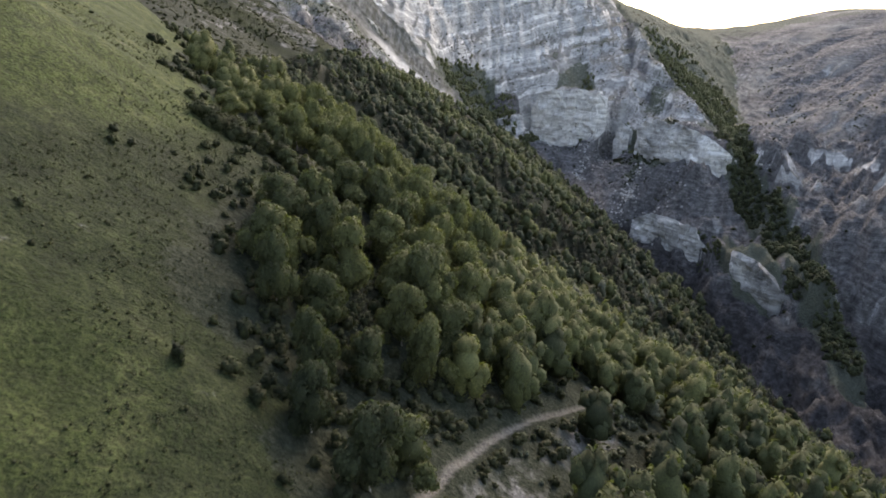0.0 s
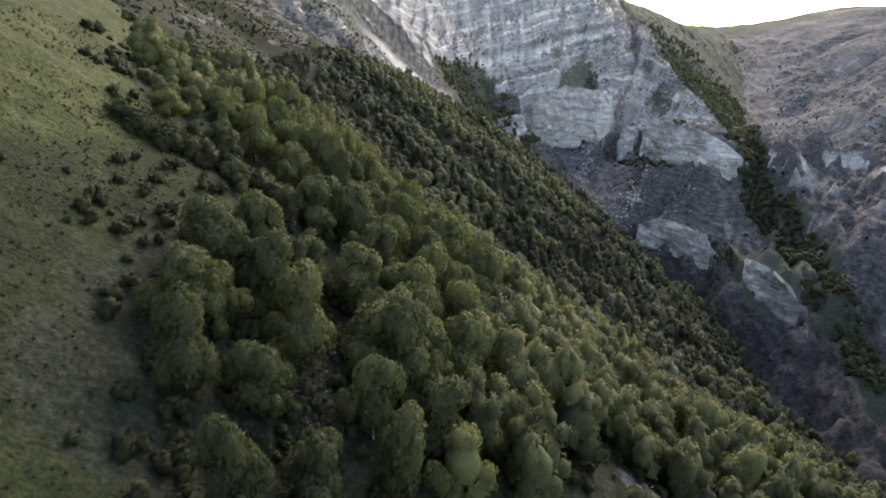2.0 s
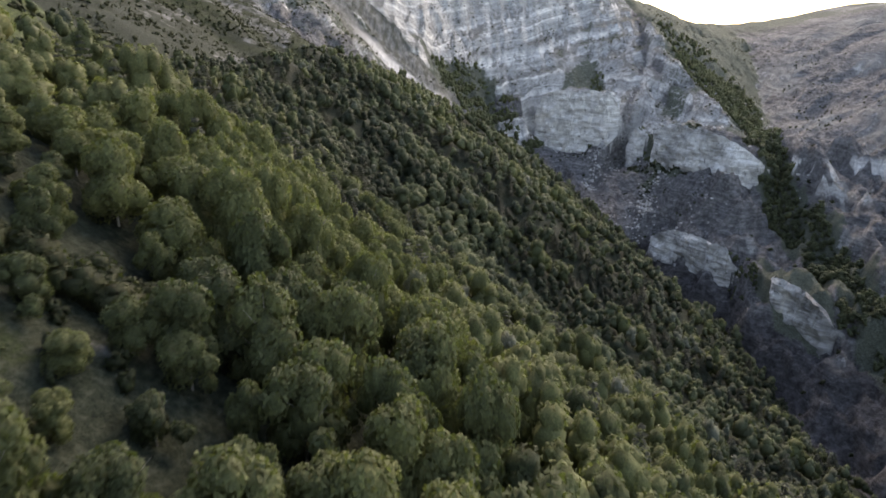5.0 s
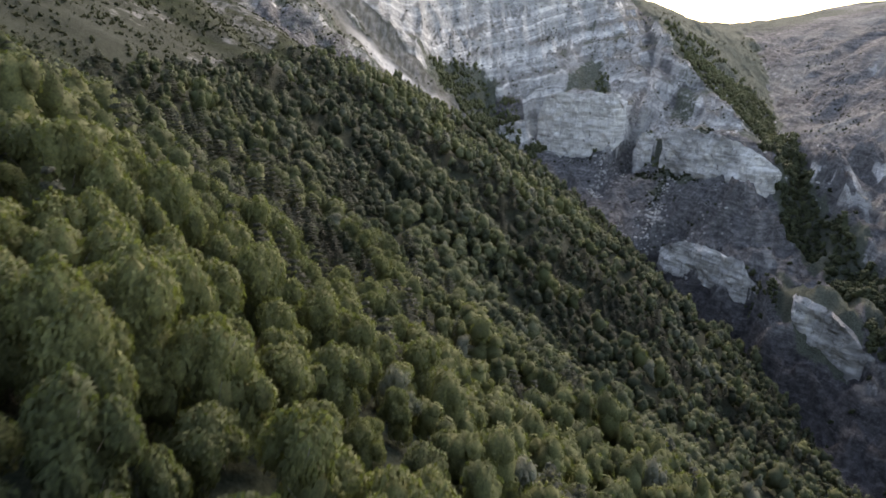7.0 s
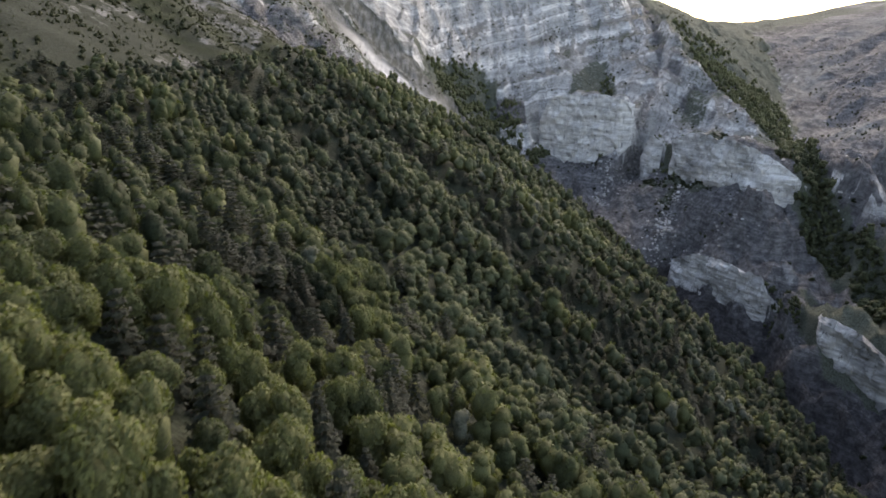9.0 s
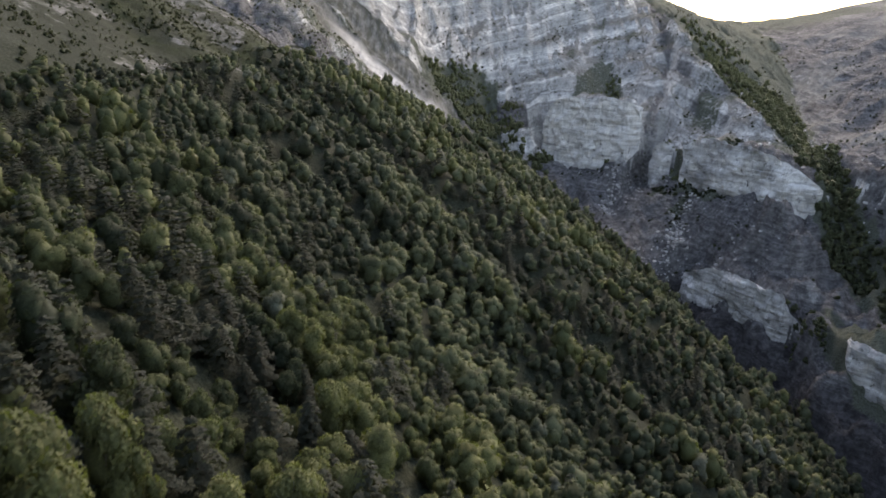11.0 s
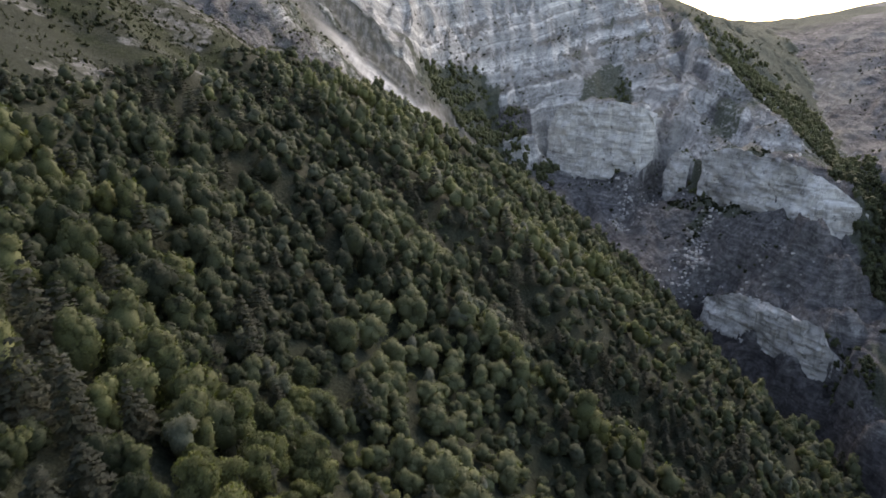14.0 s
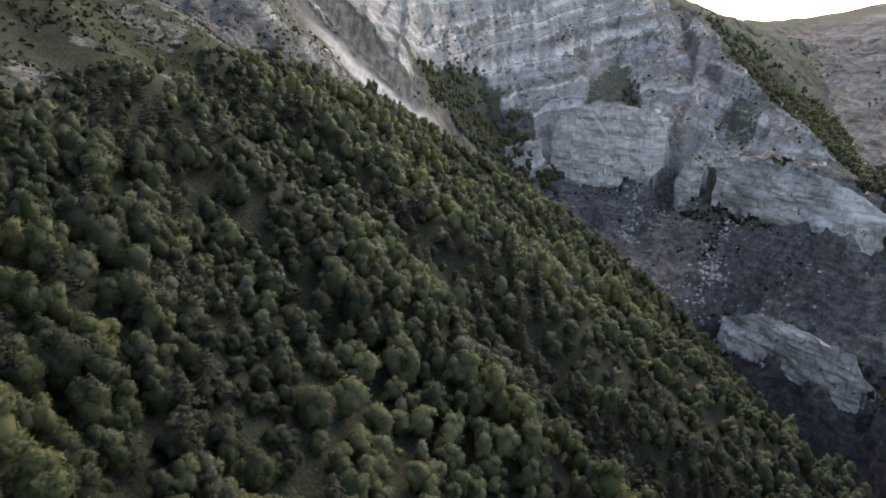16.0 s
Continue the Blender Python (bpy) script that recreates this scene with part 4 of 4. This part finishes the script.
def build_wood():
    rng = np.random.default_rng(11)
    x, y, tall, wide, kind, tint = plan_wood()
    z = terrain(x, y)[0] - 0.2
    near = (y > 50) & (y < 340) & (x > -56) & (x < 10)
    order = np.argsort(np.where(near, np.abs(x + 16) + 0.10*np.abs(y - 120), 1e9))
    single = np.zeros(len(x), bool)
    single[order[:300]] = True
    single &= near
    # trees near the path: things of their own, from a few patterns of each kind
    patterns = {}
    for k, (name, label, leaf, bark, sorts) in enumerate((
            ("broadleaf_tree", "leafy green birch with rounded crown on the slope", LEAF, BARK, 6),
            ("conifer_tree", "dark brownish-green conifer among the birches", NEEDLE, DARK_BARK, 3),
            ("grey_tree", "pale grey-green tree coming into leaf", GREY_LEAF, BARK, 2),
            ("round_tree", "dark green broad-leaved tree with dense rounded crown", DARK_LEAF, DARK_BARK, 3))):
        patterns[k] = []
        for n in range(sorts):
            t, w = (8.0, 2.9) if k != 1 else (8.5, 2.6)
            vf = broad_crown(t, w, 3000, 0.19, rng, 9, 3, 0.10, 0.08, ICO, 0.60, 0.80, 0.8, 0.7, 0.45, 0.48) if k != 1 else needle_crown(t*1.05, w, 2600, 0.23, rng)
            tv, tf = trunk_mesh(t, 0.13, rng, 6 if k != 1 else 2, 6)
            patterns[k].append((name, label, mesh_object("crown", vf[0], vf[1], leaf, True, (), vf[2]),
                                mesh_object("trunk", tv, tf, bark), t, w))
    firsts = {}
    for i in np.flatnonzero(single):
        k = int(kind[i])
        n = int(rng.integers(len(patterns[k])))
        name, label, crown, trunk, t, w = patterns[k][n]
        m = Matrix.Translation((x[i], y[i], z[i])) @ Matrix.Rotation(rng.uniform(0, 6.28), 4, "Z")
        if (k, n) not in firsts:
            ob = new(name)
            tagged(ob, label, "tree", "trees of the near slope")
            part("trunk", trunk, ob)
            part("crown", crown, ob)
            firsts[k, n] = ob
            ob.matrix_basis = m
        else:
            ob = copy_thing(firsts[k, n], m)
        ob.scale = (wide[i]/w, wide[i]/w, tall[i]/t)
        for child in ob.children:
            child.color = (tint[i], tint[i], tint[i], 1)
    # the rest of the wood
    rest = ~single
    middle = rest & ~near & (y < 420) & (x > -72) & (x < 48)
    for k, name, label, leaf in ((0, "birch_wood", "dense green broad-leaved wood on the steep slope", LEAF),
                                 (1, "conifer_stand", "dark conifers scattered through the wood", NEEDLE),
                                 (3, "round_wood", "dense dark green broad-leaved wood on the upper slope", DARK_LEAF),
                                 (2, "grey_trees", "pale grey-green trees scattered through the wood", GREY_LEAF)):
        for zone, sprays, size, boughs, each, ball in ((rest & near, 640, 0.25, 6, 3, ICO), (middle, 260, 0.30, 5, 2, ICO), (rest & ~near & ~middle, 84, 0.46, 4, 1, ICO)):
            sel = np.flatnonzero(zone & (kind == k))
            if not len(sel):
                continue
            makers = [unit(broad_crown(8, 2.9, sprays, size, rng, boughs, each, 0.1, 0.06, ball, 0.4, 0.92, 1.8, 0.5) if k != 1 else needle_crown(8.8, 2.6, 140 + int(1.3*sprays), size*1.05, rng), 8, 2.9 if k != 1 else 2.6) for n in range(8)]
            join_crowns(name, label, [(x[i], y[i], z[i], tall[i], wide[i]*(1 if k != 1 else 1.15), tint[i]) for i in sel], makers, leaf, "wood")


build_wood()


def scatter(rng, count, x0, x1, y0, y1):
    return rng.uniform(x0, x1, count), rng.uniform(y0, y1, count)


def build_far_wood():
    """Trees in the gully, on the spur and on the slopes across the gorge."""
    rng = np.random.default_rng(23)
    x, y = scatter(rng, 42000, -30, 300, 300, 860)
    far = terrain(x, y)[1] > 0.6
    n = fbm(x/20, y/20, 211, 2)
    gully = line_distance(x, y, WOODED) + 9*n + 7*rng.uniform(-1, 1, len(x))*step(600, 700, y) < np.interp(y, (330, 420, 480, 560, 600, 640, 720, 790), (5, 6, 10, 9, 11, 8, 3, 0))
    spur = y > 610
    off = x - np.interp(y, RIDGE_Y, RIDGE_X)
    gx = np.interp(y, (545, 595, 620, 680, 760, 850), (241, 257, 270, 293, 317, 347))
    back = (y > 600) & (y < 850) & (off > 7 + 4*n) & (x < gx - 6 + 6*n) & (rng.uniform(0, 1, len(x)) < np.interp(y, (600, 660, 730, 790, 850), (1.0, 0.95, 0.6, 0.14, 0.03)) + 0.25*n)
    high = terrain(x, y)[0]
    head = (np.hypot((x - 46)/46, (y - 718)/62) + 0.35*n < 0.95) & (high + 25*rng.uniform(0, 1, len(x)) < 172)
    head |= (np.hypot((x - 22)/34, (y - 735)/50) + 0.4*n < 0.95) & (high + 22*rng.uniform(0, 1, len(x)) < 182)
    patch = np.hypot((x - 150)/16, (y - 785)/12) + 0.3*n < 0.8
    clump = np.zeros(len(x), bool)
    for cx, cy, r in ((178, 687, 4), (180, 676, 4), (182, 664, 4), (186, 652, 4), (143, 717, 3.5), (152, 708, 3), (163, 801, 7), (155, 790, 5), (196, 503, 4), (195, 490, 5), (195, 478, 5), (55, 769, 9), (73, 775, 8), (62, 760, 6), (80, 764, 6), (32, 776, 9), (45, 790, 6)):
        clump |= np.hypot(x - cx, y - cy) < r
    keep = far & (rng.uniform(0, 1, len(x)) < np.where(head & ~gully, 0.40, 0.85)) & (gully | back | (head & (line_distance(x, y, CHUTE) > 8) & (line_distance(x, y, APRON) > 16)) | patch | clump | (line_distance(x, y, ((72, 722), (66, 700), (65, 660), (64, 620), (75, 585))) + 5*n < 10))
    bank = np.minimum(line_distance(x, y, ((168, 655), (186, 640), (197, 617))), line_distance(x, y, ((186, 640), (170, 632)))) + 6*n < 8
    ledge = far & ~keep & bank & (rng.uniform(0, 1, len(x)) < 0.6) | far & ~keep & (rng.uniform(0, 1, len(x)) < 0.02) & (n > 0.1) & (line_distance(x, y, CHUTE) > 12)
    makers = [unit(broad_crown(8, 3.2, 22, 0.6, rng, 3, 2, 0.1, 0.08, BOX), 8, 3.2) for k in range(6)]
    sel = np.flatnonzero(keep)
    z = terrain(x, y)[0] - 0.3
    tall = rng.uniform(3.0, 6.6, len(x))*np.where(head & ~gully, 1.05, np.where(spur, 0.8, 1.0))*np.where(clump, 0.7, 1.0)
    # Greyed leaves and, beyond y 600, a lighter tint stand in for haze.
    join_crowns("gully_wood", "dark green trees and bushes in the gullies of the cliffs",
                [(x[i], y[i], z[i], tall[i], tall[i]*0.52, min(0.98, rng.uniform(0.3, 0.8) + 0.35*float(y[i] > 600))) for i in sel], makers, DARK_LEAF, "wood")
    sel = np.flatnonzero(ledge)
    join_crowns("ledge_shrubs", "low dark shrubs on the ledges of the cliffs",
                [(x[i], y[i], z[i], tall[i]*0.45, tall[i]*0.36, rng.uniform(0.05, 0.6)) for i in sel], makers, SHRUB_LEAF, "shrubs")
    x, y = scatter(rng, 9000, -20, 430, 560, 1000)
    z, far = terrain(x, y)
    n = fbm(x/24, y/24, 217, 3)
    sel = np.flatnonzero((far > 0.9) & (rng.uniform(0, 1, len(x)) < np.clip(0.9*n - 0.12, 0.02, 0.6)) & (line_distance(x, y, CHUTE) > 14))
    dots = [unit(broad_crown(1.6, 1.2, 16, 0.34, rng, 1, 2, 0.05, 0.1, BOX), 1.6, 1.2) for k in range(6)]
    join_crowns("scattered_shrubs", "small dark shrubs scattered over scree and ledges",
                [(x[i], y[i], z[i] - 0.2, t, t*rng.uniform(0.6, 1.0), rng.uniform(0.2, 1.0)) for i, t in zip(sel, rng.uniform(0.7, 1.9, len(sel)))], dots, SHRUB_LEAF, "shrubs")


def build_shrubs():
    """Low growth: at the edge of the wood, on the turf and on the bare upper slope."""
    rng = np.random.default_rng(29)

    tufts = [unit(broad_crown(1.0, 1.0, 9, 0.34, rng, 1, 1, 0.05, 0.1, BOX, 0.0, 0.5), 1.0, 1.0) for k in range(8)]
    bushes = [unit(broad_crown(1.6, 1.2, 34, 0.24, rng, 3, 2, 0.05, 0.1, BOX), 1.6, 1.2) for k in range(8)]

    thick = [unit(broad_crown(1.6, 1.2, 220, 0.12, rng, 4, 2, 0.05, 0.1, BOX, 0.0, 0.85), 1.6, 1.2) for k in range(5)]

    def place(name, label, x, y, keep, lo, hi, leaf, low, high, makers=bushes):
        z = terrain(x, y)[0] - 0.1
        join_crowns(name, label, [(x[i], y[i], z[i], t, t*rng.uniform(0.6, 0.95), rng.uniform(low, high))
                                  for i, t in zip(np.flatnonzero(keep), rng.uniform(lo, hi, len(x)))], makers, leaf, "shrubs")

    x, y = scatter(rng, 5200, -120, 30, 40, 300)
    w = wooded(x, y)
    off = trail_distance(x, y) > 2
    place("edge_shrubs", "dark brown-green shrubs along the edge of the wood", x, y,
          off & (w > np.where((y > 84) & (y < 130), -13, -6) + 6*vnoise(x/9, y/9, 5)) & (w < 6) & (rng.uniform(0, 1, len(x)) < 0.75), 0.5, 1.7, SHRUB_LEAF, 0.1, 0.7)
    x, y = scatter(rng, 900, -44, -6, 88, 124)
    place("shrub_thicket", "dense thicket of dark brown-green shrubs at the edge of the wood", x, y, brake(x, y), 1.3, 3.0, SHRUB_LEAF, 0.2, 0.9, thick)
    x, y = scatter(rng, 1500, -20, 34, 40, 100)
    w = wooded(x, y)
    place("undergrowth", "grey-green undergrowth below and beside the dirt trail", x, y,
          (trail_distance(x, y) > 1.5) & (w > 0) & (rng.uniform(0, 1, len(x)) < np.where(x > np.interp(y, TRAIL_Y, TRAIL_X), 0.35, 0.8)), 0.5, 1.6, SHRUB_LEAF, 0.2, 1.0)
    x, y = scatter(rng, 620, -16, -5, 66, 96)
    place("glade_brush", "grey-brown dry brush in a gap between the birches", x, y,
          np.hypot((x + 10)/3.2, (y - 84)/10) + 0.3*fbm(x/3, y/3, 239, 2) < 1, 0.3, 0.9, GREY_LEAF, 0.0, 0.3, tufts)
    x, y = scatter(rng, 420, -20, 34, 40, 100)
    place("dry_brush", "pale grey dry brush on the bank below the trail", x, y,
          (trail_distance(x, y) > 1.5) & (x > np.interp(y, TRAIL_Y, TRAIL_X)), 0.4, 1.2, GREY_LEAF, 0.0, 0.6)
    x, y = scatter(rng, 9000, -75, -6, 30, 150)
    w = wooded(x, y)
    place("tussocks", "small dark grass tussocks and juniper on the turf", x, y,
          (w < -1) & (fbm(x/18, y/18, 231, 2) > -0.5), 0.12, 0.38, SHRUB_LEAF, 0.5, 1.0, tufts)
    x, y = scatter(rng, 170, -130, -12, 30, 300)
    w = wooded(x, y)
    place("turf_shrubs", "rounded dark shrubs dotted over the turf", x, y,
          (w < -3) & (fbm(x/25, y/25, 233, 2) > 0.25), 0.4, 1.1, SHRUB_LEAF, 0.1, 0.7)
    x, y = scatter(rng, 4500, -170, -20, 290, 650)
    w, far = wooded(x, y), terrain(x, y)[1]
    place("slope_shrubs", "low dark shrubs on the bare upper slope", x, y,
          (w < 3) & ((far < 0.5) | (x < -10)) & (fbm(x/20, y/14, 235, 2) > -0.15 + 0.45*rng.uniform(-1, 1, len(x))), 0.35, 1.5, SHRUB_LEAF, 0.4, 1.0)

    x, y = scatter(rng, 9000, -170, -20, 290, 650)
    w, far = wooded(x, y), terrain(x, y)[1]
    place("slope_scrub", "knee-high dark scrub in drifts on the bare upper slope", x, y,
          (w < 3) & (far < 0.5) & (fbm(x/16, y/10, 237, 3) > 0.05 + 0.3*rng.uniform(-1, 1, len(x))), 0.3, 1.0, SHRUB_LEAF, 0.4, 1.0, tufts)


build_far_wood()
build_shrubs()


def build_debris():
    """Fallen blocks on the shale below the pale walls and in the ravine."""
    rng = np.random.default_rng(41)
    x, y = scatter(rng, 15000, 95, 300, 540, 740)
    z, far = terrain(x, y)
    first = line_distance(x, y, ((150, 703), (141, 690), (138, 676), (128, 654)))
    second = line_distance(x, y, ((184, 634), (172, 624), (162, 604), (155, 592)))
    fan = 1.3*np.exp(-(first/4)**2) + 1.5*np.exp(-(second/6)**2) + 0.25*step(0.15, 0.6, fbm(x/14, y/14, 401, 2))
    sel = np.flatnonzero((far > 0.9) & (rng.uniform(0, 1, len(x)) < 0.5*fan))
    bv, bf = BOX
    vs, fs, ts = [], [], []
    for k, i in enumerate(sel):
        r = 0.45*rng.uniform(0.4, 1.0)**-1.3
        a = rng.uniform(0, 6.283)
        v = bv*(1 + rng.uniform(-0.3, 0.3, bv.shape))*r*np.array([1.5, 1.0, 0.8])
        vs.append(np.stack([v[:, 0]*math.cos(a) - v[:, 1]*math.sin(a) + x[i], v[:, 0]*math.sin(a) + v[:, 1]*math.cos(a) + y[i], v[:, 2] + z[i] + 0.15*r], 1))
        fs.append(bf + k*len(bv))
        ts.append(np.full(len(bv), rng.uniform(0.5, 1.0)))
    me = mesh_object("fallen_rocks", np.concatenate(vs), np.concatenate(fs), LIMESTONE, False, [("tone", np.concatenate(ts))])
    tagged(new("fallen_rocks", me), "pale fallen limestone blocks strewn on the dark shale", "rocks", kind="stuff")


build_debris()
